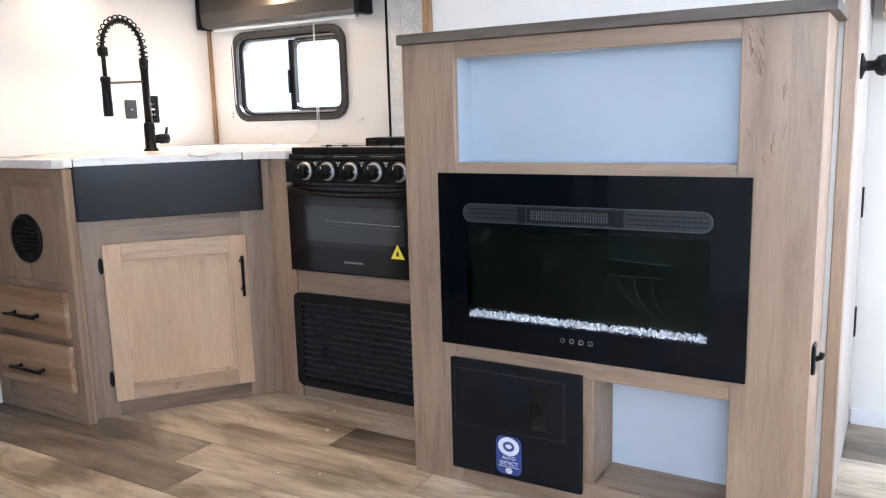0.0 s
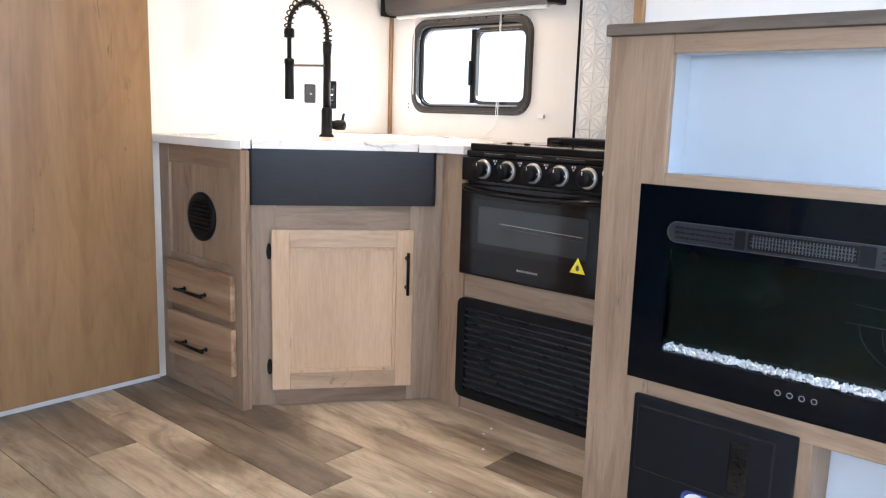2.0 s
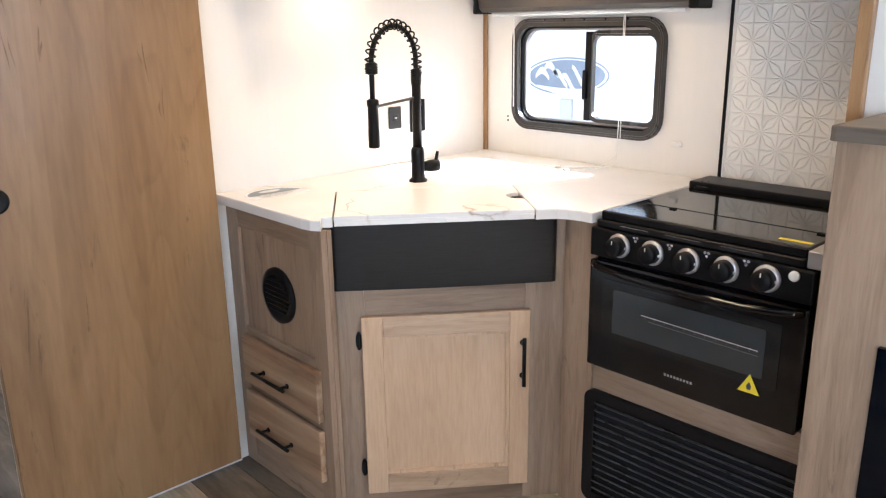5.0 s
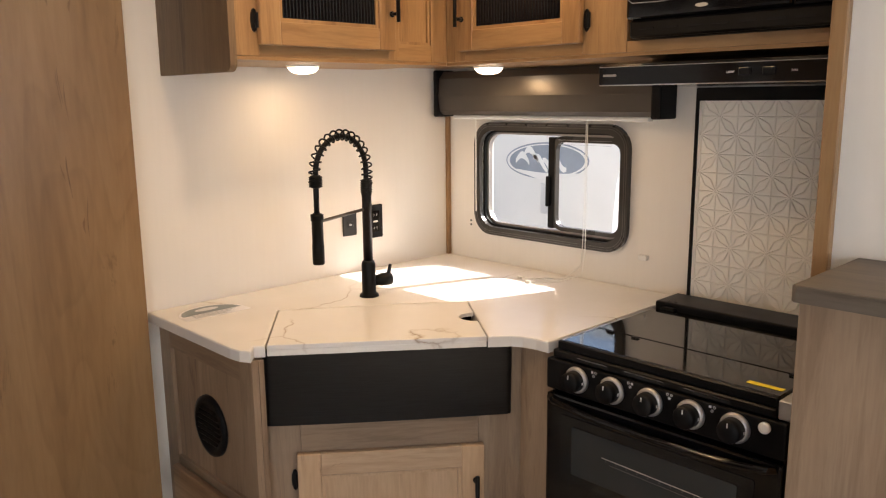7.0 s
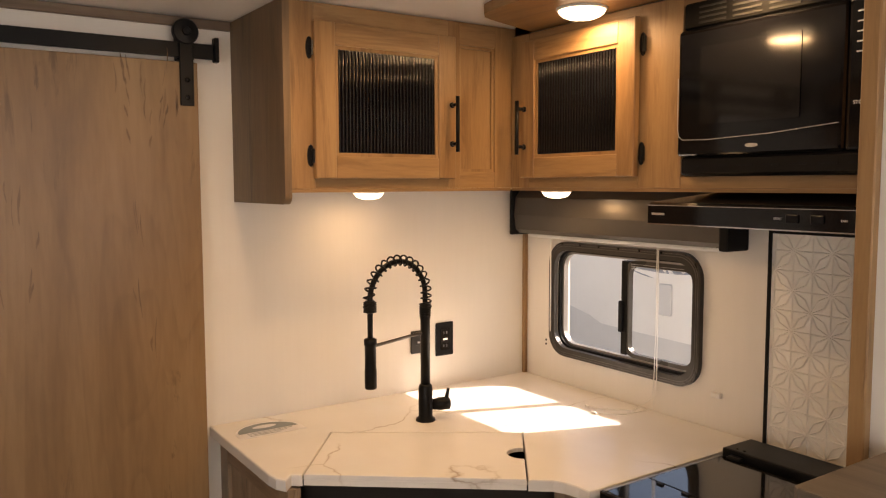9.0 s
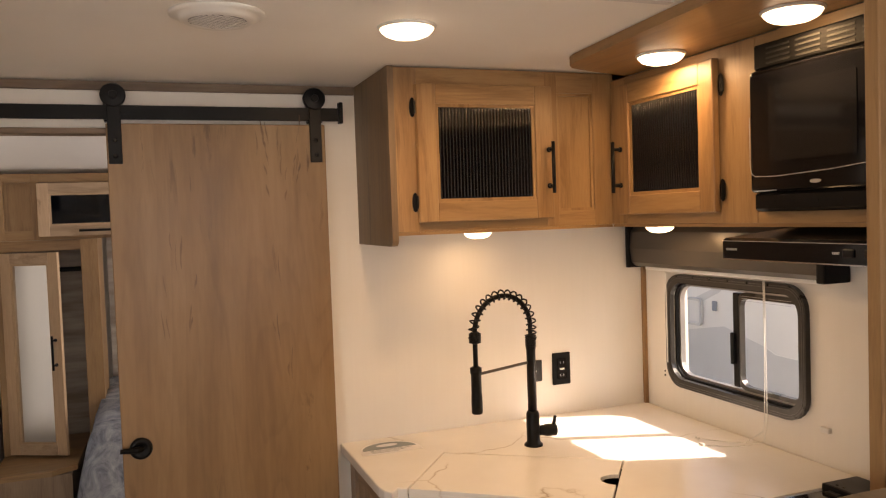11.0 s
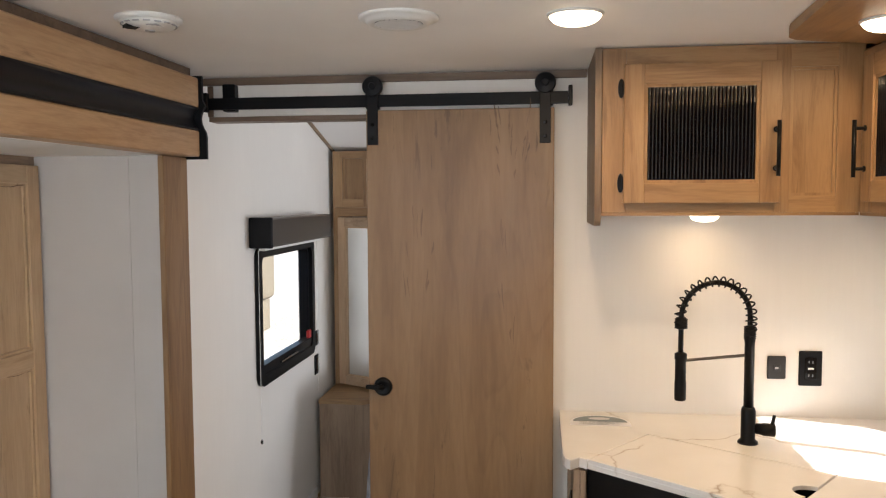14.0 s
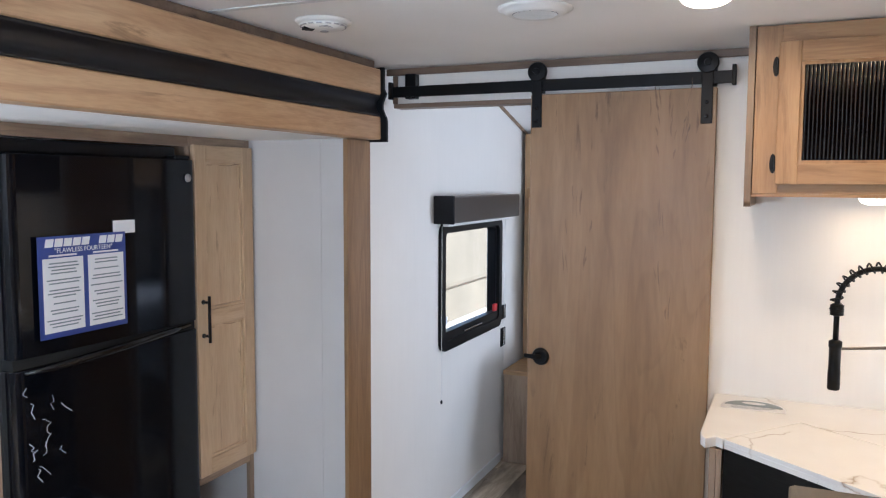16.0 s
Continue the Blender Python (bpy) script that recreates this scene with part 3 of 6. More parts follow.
for nm, dims, mt, lab in (
    ("trim_door_casing", (-0.134, -0.104, 1.972, 2.04, 0, CEIL_Z), FRAME_WOOD, "greige wood door casing"),
    ("trim_partition_end", (-1.212, -1.201, 1.985, 2.29, 0, CEIL_Z), UPPER_WOOD, "wood-faced partition end panel"),
    ("trim_corner", (X_SINK + 0.001, X_SINK + 0.016, Y_WIN - 0.016, Y_WIN - 0.001, 0.883, 1.55), UPPER_WOOD, "wood corner bead above the counter"),
    ("trim_crown", (X_SINK + 0.001, X_SINK + 0.016, 0.26, 1.583, 1.992, 2.017), DARK_TRIM, "brown ceiling moulding over the sliding door"),
    ("trim_doorway_head", (X_SINK - 0.058, X_SINK + 0.012, 0.29, 0.869, 1.868, 1.8845), DARK_TRIM, "brown wood trim under the doorway header"),
    ("trim_doorway_stub", (X_SINK + 0.001, X_SINK + 0.010, 0.285, 0.304, 1.885, 1.991), DARK_TRIM, "short brown trim at the header's end"),
    ("trim_slide_post", (-2.562, -2.40, 0.286, 0.304, 0, 1.734), POST_WOOD, "maple-faced post beside the slide-out"),
    ("trim_slide_post_back", (-2.562, -2.471, 0.238, 0.2855, 0, 1.734), WALL, "white backing of the slide-out post"),
    ("baseboard_rear", (-0.10, 2.5, Y_WIN - 0.012, Y_WIN - 0.001, 0, 0.05), WHITE_TRIM, "white baseboard along the hall wall"),
    ("baseboard_bedroom", (-4.16, -2.6, Y_BED + 0.001, Y_BED + 0.012, 0, 0.05), WHITE_TRIM, "white baseboard along the bedroom wall"),
    ("baseboard_partition", (X_SINK + 0.001, X_SINK + 0.012, 0.872, 1.50, 0, 0.045), WHITE_TRIM, "white strip along the floor under the sliding door"),
):
    structure(nm, box(*dims, 0.0015), mt, lab, "trim")
bm = bmesh.new()
for a, b in (((-4.03, 2.016), (-4.10, 2.003)), ((-4.10, 2.003), (-4.595, 1.872))):
    tube([(a[0], Y_BED + 0.008, a[1]), (b[0], Y_BED + 0.008, b[1])], 0.011, 6, bm)
structure("trim_slope", bm, FRAME_WOOD, "wood bead along the sloped bedroom ceiling", "trim")

# slide-out fascia
fascia = thing("slide_fascia", (-0.5, 0.3, 1.734), "maple and black slide-out fascia under the ceiling", "trim", kind="structure")
part("upper_board", box(-2.556, 2.6, Y_BED + 0.001, 0.352, 1.893, 1.985, 0.004), wood("maple_fascia", (0.48, 0.295, 0.155), (0.56, 0.365, 0.202), (0.62, 0.420, 0.243), "x", 0.4, 0.3), fascia)
part("lower_board", box(-2.556, 2.6, Y_BED + 0.001, 0.352, 1.736, 1.818, 0.004), bpy.data.materials["maple_fascia"], fascia)
own = bmesh.new()
prof = [(0.240, 1.819), (0.350, 1.819)] + [(0.352 - 0.020 * math.sin(math.pi * k / 10), 1.820 + 0.072 * k / 10) for k in range(11)] + [(0.240, 1.892)]
lo = [own.verts.new((-2.556, y, z)) for y, z in prof]
hi = [own.verts.new((2.6, y, z)) for y, z in prof]
for i in range(len(prof)):
    j = (i + 1) % len(prof)
    own.faces.new((lo[i], lo[j], hi[j], hi[i]))
part("black_band", own, plain("black_vinyl", (0.008, 0.008, 0.010), 0.30, 0, 0.2, 5, 0.05, spec=0.4), fascia, "black concave plastic band", True)
prof = [(Y_BED + 0.001, 1.728), (0.374, 1.728), (0.374, 1.80)] + [(0.372 - 0.016 * math.sin(math.pi * k / 6), 1.812 + 0.085 * k / 6) for k in range(7)] + [(0.362, 1.915), (0.362, 1.992), (Y_BED + 0.001, 1.992)]
own = slab([(y, z) for y, z in prof], 0, 0.012)
part("end_cap", turned(own, Matrix(((0, 0, 1, -2.568), (1, 0, 0, 0), (0, 1, 0, 0), (0, 0, 0, 1)))), BLACK_PLASTIC, fascia, "black plastic end cap")
part("gap_strip", box(-2.556, 2.6, Y_BED + 0.001, 0.325, 1.986, 2.016), DARK_TRIM, fascia)

# kitchen window
win = thing("window_1", (-2.34, Y_WIN, 0.955), "sliding trailer window in a rounded black frame", "window", kind="structure")
MY = upright("y", Y_WIN)
wx0, wx1, wz0, wz1 = WIN
o = rounded(wx0 - 0.022, wx1 + 0.022, wz0 - 0.024, wz1 + 0.024, 0.075)
part("window_frame", turned(ring(o, rounded(wx0 + 0.004, wx1 - 0.004, wz0 + 0.004, wz1 - 0.004, 0.062), 0.001, 0.018), MY), WINDOW_BLACK, win, "black rounded window frame")
part("inner_frame", turned(ring(rounded(wx0 + 0.001, wx1 - 0.001, wz0 + 0.001, wz1 - 0.001, 0.062), rounded(wx0 + 0.010, wx1 - 0.010, wz0 + 0.010, wz1 - 0.010, 0.056), -0.035, -0.004), MY), BLACK_PLASTIC, win)
part("track", turned(ring(rounded(wx0 + 0.010, wx1 - 0.010, wz0 + 0.010, wz1 - 0.010, 0.056), rounded(wx0 + 0.017, wx1 - 0.017, wz0 + 0.017, wz1 - 0.017, 0.050), -0.035, -0.016), MY), plain("dull_aluminium", (0.32, 0.31, 0.30), 0.35, 0.7), win, "dull aluminium track")
# paler rings paint the satin highlights along the frame's ridges
for d in (0.006, 0.013):
    part("frame_groove", turned(ring(rounded(wx0 - 0.022 + d, wx1 + 0.022 - d, wz0 - 0.024 + d, wz1 + 0.024 - d, 0.075 - d), rounded(wx0 - 0.0205 + d, wx1 + 0.0205 - d, wz0 - 0.0225 + d, wz1 + 0.0225 - d, 0.0735 - d), 0.0175, 0.0190), MY), plain("frame_edge_highlight", (0.11, 0.105, 0.10), 0.35, 0.3), win)
part("mullion", box(-2.33, -2.305, Y_WIN + 0.012, Y_WIN + 0.035, wz0 + 0.022, wz1 - 0.022, 0.002), BLACK, win, "black meeting bar with latch")
part("sash", turned(ring(rounded(-2.312, wx1 - 0.0175, wz0 + 0.0175, wz1 - 0.0175, 0.036), rounded(-2.300, wx1 - 0.028, wz0 + 0.030, wz1 - 0.036, 0.030), -0.034, -0.014), MY), WINDOW_BLACK, win, "black sliding sash")
for d in (0.029, 0.036, 0.043):
    part("sash_groove", box(-2.29, wx1 - 0.06, Y_WIN + 0.0128, Y_WIN + 0.0142, wz1 - d - 0.001, wz1 - d), GREY_METAL, win)
part("latch", box(-2.332, -2.318, Y_WIN + 0.000, Y_WIN + 0.014, 1.10, 1.20, 0.003), BLACK, win)
for a, b, d in ((wx0 + 0.012, -2.318, 0.022), (-2.318, wx1 - 0.012, 0.028)):
    p = part("pane", box(a, b, Y_WIN + d, Y_WIN + d + 0.003, wz0 + 0.012, wz1 - 0.012), PANE, win)
    p.visible_shadow = False
for k in range(7):
    x = -2.57 + k * 0.085
    part("screw", lathe((x, Y_WIN - 0.0185, 1.366), (0, -1, 0), [(0.004, 0), (0.003, 0.0015)], 8), BLACK_GLOSS, win)
for x, z in ((-2.668, 1.005), (-2.668, 1.02)):
    part("wall_screw", lathe((x, Y_WIN - 0.0005, z), (0, -1, 0), [(0.004, 0), (0.003, 0.002)], 10), BLACK, win)
# bedroom window
bwin = thing("window_2", (-3.72, Y_BED, 0.79), "bedroom trailer window in a black frame", "window", kind="structure")
MB = Matrix(((1, 0, 0, 0), (0, 0, 1, Y_BED), (0, 1, 0, 0), (0, 0, 0, 1)))
bx0, bx1, bz0, bz1 = BWIN
part("window_frame", turned(ring(rounded(bx0 - 0.032, bx1 + 0.03, bz0 - 0.032, bz1 + 0.03, 0.05), rounded(bx0 + 0.012, bx1 - 0.012, bz0 + 0.012, bz1 - 0.012, 0.035), 0.001, 0.020), MB), BLACK, bwin, "black rounded window frame")
part("inner_frame", turned(ring(rounded(bx0 + 0.001, bx1 - 0.001, bz0 + 0.001, bz1 - 0.001, 0.04), rounded(bx0 + 0.02, bx1 - 0.02, bz0 + 0.02, bz1 - 0.02, 0.03), -0.05, 0.0), MB), BLACK_PLASTIC, bwin)
part("lower_sash", box(bx0 + 0.012, bx1 - 0.012, Y_BED - 0.03, Y_BED + 0.012, bz0 + 0.002, bz0 + 0.055, 0.003), BLACK, bwin)
part("opener", tube([(-3.82, Y_BED + 0.02, bz0 + 0.03), (-3.70, Y_BED + 0.028, bz0 + 0.035), (-3.58, Y_BED + 0.02, bz0 + 0.03)], 0.005, 8), CHROME, bwin, "chrome crank bar")
part("red_latch", box(-4.06, -4.02, Y_BED + 0.004, Y_BED + 0.02, bz0 + 0.06, bz0 + 0.10, 0.003), RED, bwin, "red emergency latch")
p = part("pane", box(bx0 + 0.018, bx1 - 0.018, Y_BED - 0.04, Y_BED - 0.036, bz0 + 0.05, bz1 - 0.018), PANE, bwin)
p.visible_shadow = False
part("label_sticker", box(-3.50, -3.43, Y_BED - 0.035, Y_BED - 0.034, bz0 + 0.07, bz0 + 0.11), PAPER, bwin)
# unseen windows behind the walk; the rear side one is added for light
for nm, dims, lab in (("window_5", (-4.4, -3.6, 2.70, 2.704, 1.0, 1.5), "bedroom far window pane"), ("window_6", (1.45, 2.5, 2.70, 2.704, 0.60, 1.75), "unseen rear side pane, added to let in light"), ("window_3", (-0.40, 0.70, -0.835, -0.831, 0.85, 1.55), "slide-out window pane"), ("window_4", (2.63, 2.634, 0.35, 1.65, 1.05, 1.65), "rear window pane")):
    p = structure(nm, box(*dims), PANE, lab, "window")
    p.visible_shadow = False

# ---- outside ----
nb = thing("parked_trailer", (-6, 6.2, -0.75), "white travel trailer parked alongside with a dark oval emblem", "trailer")
cap = [(-12, -0.2), (-4.45, -0.2), (-4.43, 0.45), (-4.40, 0.78), (-4.29, 1.13), (-4.05, 1.75), (-3.98, 2.15), (-4.10, 2.4), (-12, 2.4)]
part("body", turned(slab(cap, -2.4, 0.0), upright("y", 6.2)), NEIGHBOUR, nb, "white smooth trailer body with a raked nose")
part("skirt", box(-11.8, -4.4, 6.22, 8.5, -0.45, -0.2), GREY_PLASTIC, nb)
for x in (-9.2, -8.3):
    part("wheel", lathe((x, 6.25, -0.42), (0, 1, 0), [(0.1, 0), (0.2, 0), (0.33, 0.03), (0.33, 0.22), (0.1, 0.25)], 24), BLACK_PLASTIC, nb)
def disc_y(cx, cz, rx, rz, y, d, inner=0.0, tilt=0.0, n=40):
    out = [(cx + rx * math.cos(k * math.tau / n), cz + rz * math.sin(k * math.tau / n) + tilt * math.cos(k * math.tau / n)) for k in range(n)]
    if inner:
        return turned(ring(out, [(cx + (x - cx) * inner, cz + (z - cz) * inner) for x, z in out], 0, d), upright("y", y))
    return turned(slab(out, 0, d), upright("y", y))
em = part("emblem_field", disc_y(-5.15, 0.90, 0.47, 0.165, 6.199, 0.003, 0.0, 0.015), EMBLEM_DARK, nb, "slate oval emblem")
part("emblem_ring", disc_y(-5.15, 0.90, 0.455, 0.150, 6.195, 0.003, 0.94, 0.015), NEIGHBOUR, em)
for k in range(5):
    x0, z0 = -5.50 + k * 0.105, 0.90 + 0.05 * math.sin(k * 1.7)
    left = [(x0 + 0.16 * q / 6, z0 + 0.075 * math.sin(q * 0.55 + k * 0.4)) for q in range(7)]
    right = [(x, z - 0.035 - 0.030 * math.sin(math.pi * q / 6)) for q, (x, z) in enumerate(left)]
    part("emblem_stroke", turned(slab(left + right[::-1], 0, 0.003), upright("y", 6.195)), NEIGHBOUR, em)
part("emblem_sweep", turned(slab([(-5.48 + 0.09 * q, 0.80 - 0.075 * math.sin(math.pi * q / 8)) for q in range(9)] + [(-4.76 - 0.09 * q, 0.80 - 0.020 * math.sin(math.pi * q / 8) + 0.01) for q in range(9)], 0, 0.003), upright("y", 6.191)), NEIGHBOUR, em)
part("side_vent", box(-5.2, -5.06, 6.185, 6.199, 0.42, 0.70, 0.01), TRAILER_GREY, nb)
lower = [(-12, -0.18), (-4.46, -0.18), (-4.45, 0.20), (-5.9, 0.24), (-6.05, 0.30), (-6.58, 0.42), (-7.38, 0.28), (-9.0, 0.10), (-12, 0.10)]
part("lower_graphic", turned(slab(lower, 0, 0.003), upright("y", 6.199)), TRAILER_GREY, nb, "grey lower panel with a swept edge")
part("slanted_band", turned(slab([(-7.9, 0.30), (-6.74, 0.78), (-6.60, 0.92), (-6.52, 0.92), (-6.62, 0.76), (-7.9, 0.20)], 0, 0.003), upright("y", 6.199)), TRAILER_GREY, nb)
hatch = part("hatch", turned(slab(rounded(-7.42, -6.886, 0.387, 0.668, 0.05), 0, 0.012), upright("y", 6.192)), NEIGHBOUR, nb, "white luggage hatch")
part("hatch_frame", turned(ring(rounded(-7.42, -6.886, 0.387, 0.668, 0.05), rounded(-7.395, -6.911, 0.412, 0.643, 0.035), 0, 0.014), upright("y", 6.179)), TRAILER_GREY, hatch)
part("hatch_latch", box(-7.30, -7.24, 6.165, 6.179, 0.395, 0.47, 0.006), BLACK_PLASTIC, hatch)
part("clearance_lamp", box(-6.74, -6.66, 6.18, 6.198, 0.56, 0.66, 0.01), EMBLEM_DARK, nb)
fence = thing("building", (-2.6, 9.4, -0.75), "white lap-sided building behind the parked trailer", "building")
part("wall", box(-6, 3, 9.62, 12, -0.75, 2.2), NEIGHBOUR, fence)
for k in range(16):
    own = box(-6, 3, 0, 0.02, 0, 0.19)
    bmesh.ops.rotate(own, cent=(0, 0, 0), matrix=Matrix.Rotation(radians(-7), 3, "X"), verts=own.verts)
    part("siding_board", turned(own, Matrix.Translation((0, 9.575, -0.72 + k * 0.18))), NEIGHBOUR, fence)
part("roof", box(-6.2, 3.2, 9.4, 12.2, 2.2, 2.4), TOP_LAM, fence)
nb2 = thing("parked_trailer", (-5, -3.6, -0.75), "cream sunlit travel trailer parked beyond the bedroom window", "trailer")
part("body", box(-14, 1, -5.9, -3.4, -0.2, 2.6, 0.12, seg=3), TAN, nb2, "cream sunlit trailer body")
part("skirt", box(-13.8, 0.8, -5.8, -3.45, -0.74, -0.2), TAN, nb2)
for x in (-7.6, -6.7):
    part("wheel", lathe((x, -3.45, -0.42), (0, -1, 0), [(0.1, 0), (0.2, 0), (0.33, 0.03), (0.33, 0.22), (0.1, 0.25)], 24), BLACK_PLASTIC, nb2)

# ---- sliding barn door ----
barn = thing("barn_door", (-2.74, 1.16, 0.0), "tan maple plywood sliding barn door, slid open on a black rail", "door")
XD = -2.735
bp = part("door_panel", box(XD - 0.030, XD, 0.855, 1.478, 0.030, 1.893, 0.002), BARN_WOOD, barn)
MBD = upright("x", XD + 0.0001)
streaks(bp, MBD, 1.26, 1.42, 1.66, 1.86, 22, 3, 0.08, 1.0)
streaks(bp, MBD, 0.98, 1.08, 1.25, 1.55, 9, 5, 0.10, 1.0)
streaks(bp, MBD, 1.28, 1.40, 1.05, 1.45, 7, 8, 0.12, 1.0)
rail = part("rail", box(XD - 0.012, XD - 0.003, 0.29, 1.535, 1.905, 1.945, 0.001), BLACK, barn, "flat black steel rail")
for y in (0.372, 0.872, 1.452):
    part("spacer", box(X_SINK + 0.001, XD - 0.0125, y - 0.022, y + 0.022, 1.90, 1.993, 0.003), BLACK, barn)
for y in (0.291, 1.522):
    part("end_stop", box(XD - 0.012, XD + 0.012, y, y + 0.013, 1.897, 1.962, 0.002), BLACK, barn)
for y in (0.878, 1.448):
    s = part("hanger", box(XD + 0.0005, XD + 0.007, y - 0.018, y + 0.018, 1.778, 1.975, 0.0015), BLACK, barn, "black strap hanger with roller")
    part("roller", lathe((XD - 0.010, y, 1.972), (1, 0, 0), [(0.030, 0), (0.034, 0.003), (0.034, 0.017), (0.031, 0.021), (0.012, 0.023), (0.010, 0.028)], 28), BLACK, s)
    for z in (1.80, 1.845, 1.972):
        part("bolt", lathe((XD + 0.007, y, z), (1, 0, 0), [(0.007, 0), (0.006, 0.003), (0.003, 0.004)], 10), BLACK_GLOSS, s)
kn = part("knob_plate", lathe((XD, 0.905, 0.962), (1, 0, 0), [(0.030, 0), (0.032, 0.004), (0.029, 0.012), (0.020, 0.014), (0.018, 0.012)], 28), BLACK, barn, "black round latch plate with lever", True)
part("lever", tube([(XD + 0.010, 0.905, 0.962), (XD + 0.022, 0.895, 0.962), (XD + 0.024, 0.850, 0.965)], [0.010, 0.010, 0.007], 10), BLACK, kn)
part("floor_guide", box(XD - 0.02, XD + 0.022, 0.862, 0.90, 0.0, 0.02, 0.003), BLACK, barn)

# ---- lower kitchen cabinets ----
lc = thing("drawer_cabinet", (-2.52, 1.8, 0), "greige maple drawer cabinet with round black vent", "cabinet")
bm = box(X_SINK + 0.002, -2.722, 1.527, 1.545, 0, 0.852, 0.001)
part("stile", bm, FRAME_WOOD, lc)
part("stile", box(-2.352, -2.290, 1.527, 1.545, 0, 0.852, 0.001), FRAME_WOOD, lc)
for a, b in ((0.79, 0.852), (0.44, 0.475), (0.265, 0.302), (0.0, 0.115)):
    part("rail", box(-2.7215, -2.3525, 1.5285, 1.545, a, b), FRAME_WOOD_X, lc)
part("vent_panel", box(-2.7215, -2.3525, 1.538, 1.546, 0.46, 0.79), FRAME_WOOD, lc, "recessed wood panel")
part("side_panel", box(X_SINK + 0.002, -2.29, 1.546, 1.56, 0, 0.85), FRAME_WOOD, lc)
for z0, z1, hz in ((0.298, 0.453, 0.363), (0.112, 0.270, 0.174)):
    d = part("drawer_front", box(-2.722, -2.324, 1.507, 1.5265, z0, z1, 0.003), DRAWER_WOOD, lc, "light maple drawer front with striped grain")
    bar_handle(upright("y", 1.507), (-2.623, hz), (-2.452, hz), d)
v = part("vent", lathe((-2.53, 1.538, 0.618), (0, -1, 0), [(0.083, 0), (0.082, 0.008), (0.066, 0.012), (0.062, 0.006), (0.01, 0.006)], 36), BLACK_PLASTIC, lc, "round black louvred vent", True)
for k in range(7):
    z = 0.575 + k * 0.0145
    half = math.sqrt(max(0.0001, 0.058 ** 2 - (z - 0.618) ** 2))
    part("louvre", turned(box(-half, half, -0.004, 0.004, -0.0012, 0.0012), Matrix.Translation((-2.53, 1.529, z)) @ Matrix.Rotation(radians(35), 4, "X")), BLACK, v)

U, N = Vector((0.611, 0.7916, 0)), Vector((0.7916, -0.611, 0))
P0 = Vector((-2.26, 1.617, 0)) - N * 0.022
MD = Matrix(((U.x, 0, N.x, P0.x), (U.y, 0, N.y, P0.y), (0, 1, 0, 0), (0, 0, 0, 1)))
sc = thing("sink_cabinet", (-2.2, 1.9, 0), "greige maple corner sink cabinet with a light maple door", "cabinet")
for a, b in ((-0.098, 0.012), (0.455, 0.566)):
    part("stile", turned(box(a, b, 0, 0.85, -0.018, 0.0, 0.001), MD), FRAME_WOOD, sc)
for a, b in ((0.58, 0.85), (0.0, 0.07)):
    part("rail", turned(box(0.0125, 0.4545, a, b, -0.018, -0.0008), MD), FRAME_WOOD_D, sc)
panel_door(sc, MD, 0.002, 0.467, 0.058, 0.597, (DOOR_WOOD, DOOR_WOOD_D), DOOR_WOOD, 0.058, 0.02, ((0.445, 0.383), (0.445, 0.526)), ((-0.006, 0.525), (-0.006, 0.135)), label="light maple shaker door")
part("filler", box(-1.925, -1.8235, 2.066, 2.082, 0, 0.855, 0.001), FRAME_WOOD, sc)

apron = thing("sink", (-2.2, 1.9, 0.68), "dark brushed steel farmhouse sink with square apron", "sink")
A0, A1 = -0.070, 0.536
front = [(A0, 0.001)] + [(A0 + 0.016 * (1 - math.cos(math.pi / 2 * q / 5)), 0.012 + 0.016 * math.sin(math.pi / 2 * q / 5)) for q in range(6)]
front += [(A0 + 0.016 + (A1 - A0 - 0.032) * q / 20, 0.028 + 0.006 * math.sin(math.pi * q / 20)) for q in range(1, 20)]
front += [(A1 - 0.016 * (1 - math.cos(math.pi / 2 * q / 5)), 0.012 + 0.016 * math.sin(math.pi / 2 * q / 5)) for q in range(5, -1, -1)] + [(A1, 0.001)]
MA = Matrix(((U.x, N.x, 0, P0.x), (U.y, N.y, 0, P0.y), (0, 0, 1, 0), (0, 0, 0, 1)))
own = slab([(x, n - 0.001) for x, n in front], 0.6795, 0.8675)
low, high = [own.verts.new((x, n, 0.679)) for x, n in front], [own.verts.new((x, n, 0.868)) for x, n in front]
for i in range(len(front) - 1):
    own.faces.new((low[i], low[i + 1], high[i + 1], high[i])).smooth = True
part("apron", turned(own, MA), STEEL, apron, "dark brushed steel apron front")
basin = turned(box(-0.02, 0.49, 0.68, 0.70, -0.36, -0.002), MD)
for a, b, c, d in ((-0.03, -0.021, -0.36, -0.002), (0.491, 0.50, -0.36, -0.002), (-0.02, 0.49, -0.37, -0.361)):
    turned_wall = turned(box(a, b, 0.68, 0.855, c, d), MD)
    join(basin, turned_wall)
part("basin", basin, BLACK, apron)
part("rim", turned(box(-0.050, 0.516, 0.8682, 0.8696, 0.010, 0.026), MD), GREY_METAL, apron, "bright steel rim line")

# worktop with the sink cover let into it
BL, BR = (P0 + U * -0.055 + N * 0.034), (P0 + U * 0.470 + N * 0.034)
TL, TR = BL - N * 0.315, BR - N * 0.345
def xy(p, u=0.0, n=0.0):
    q = p + U * u + N * n
    return (q.x, q.y)
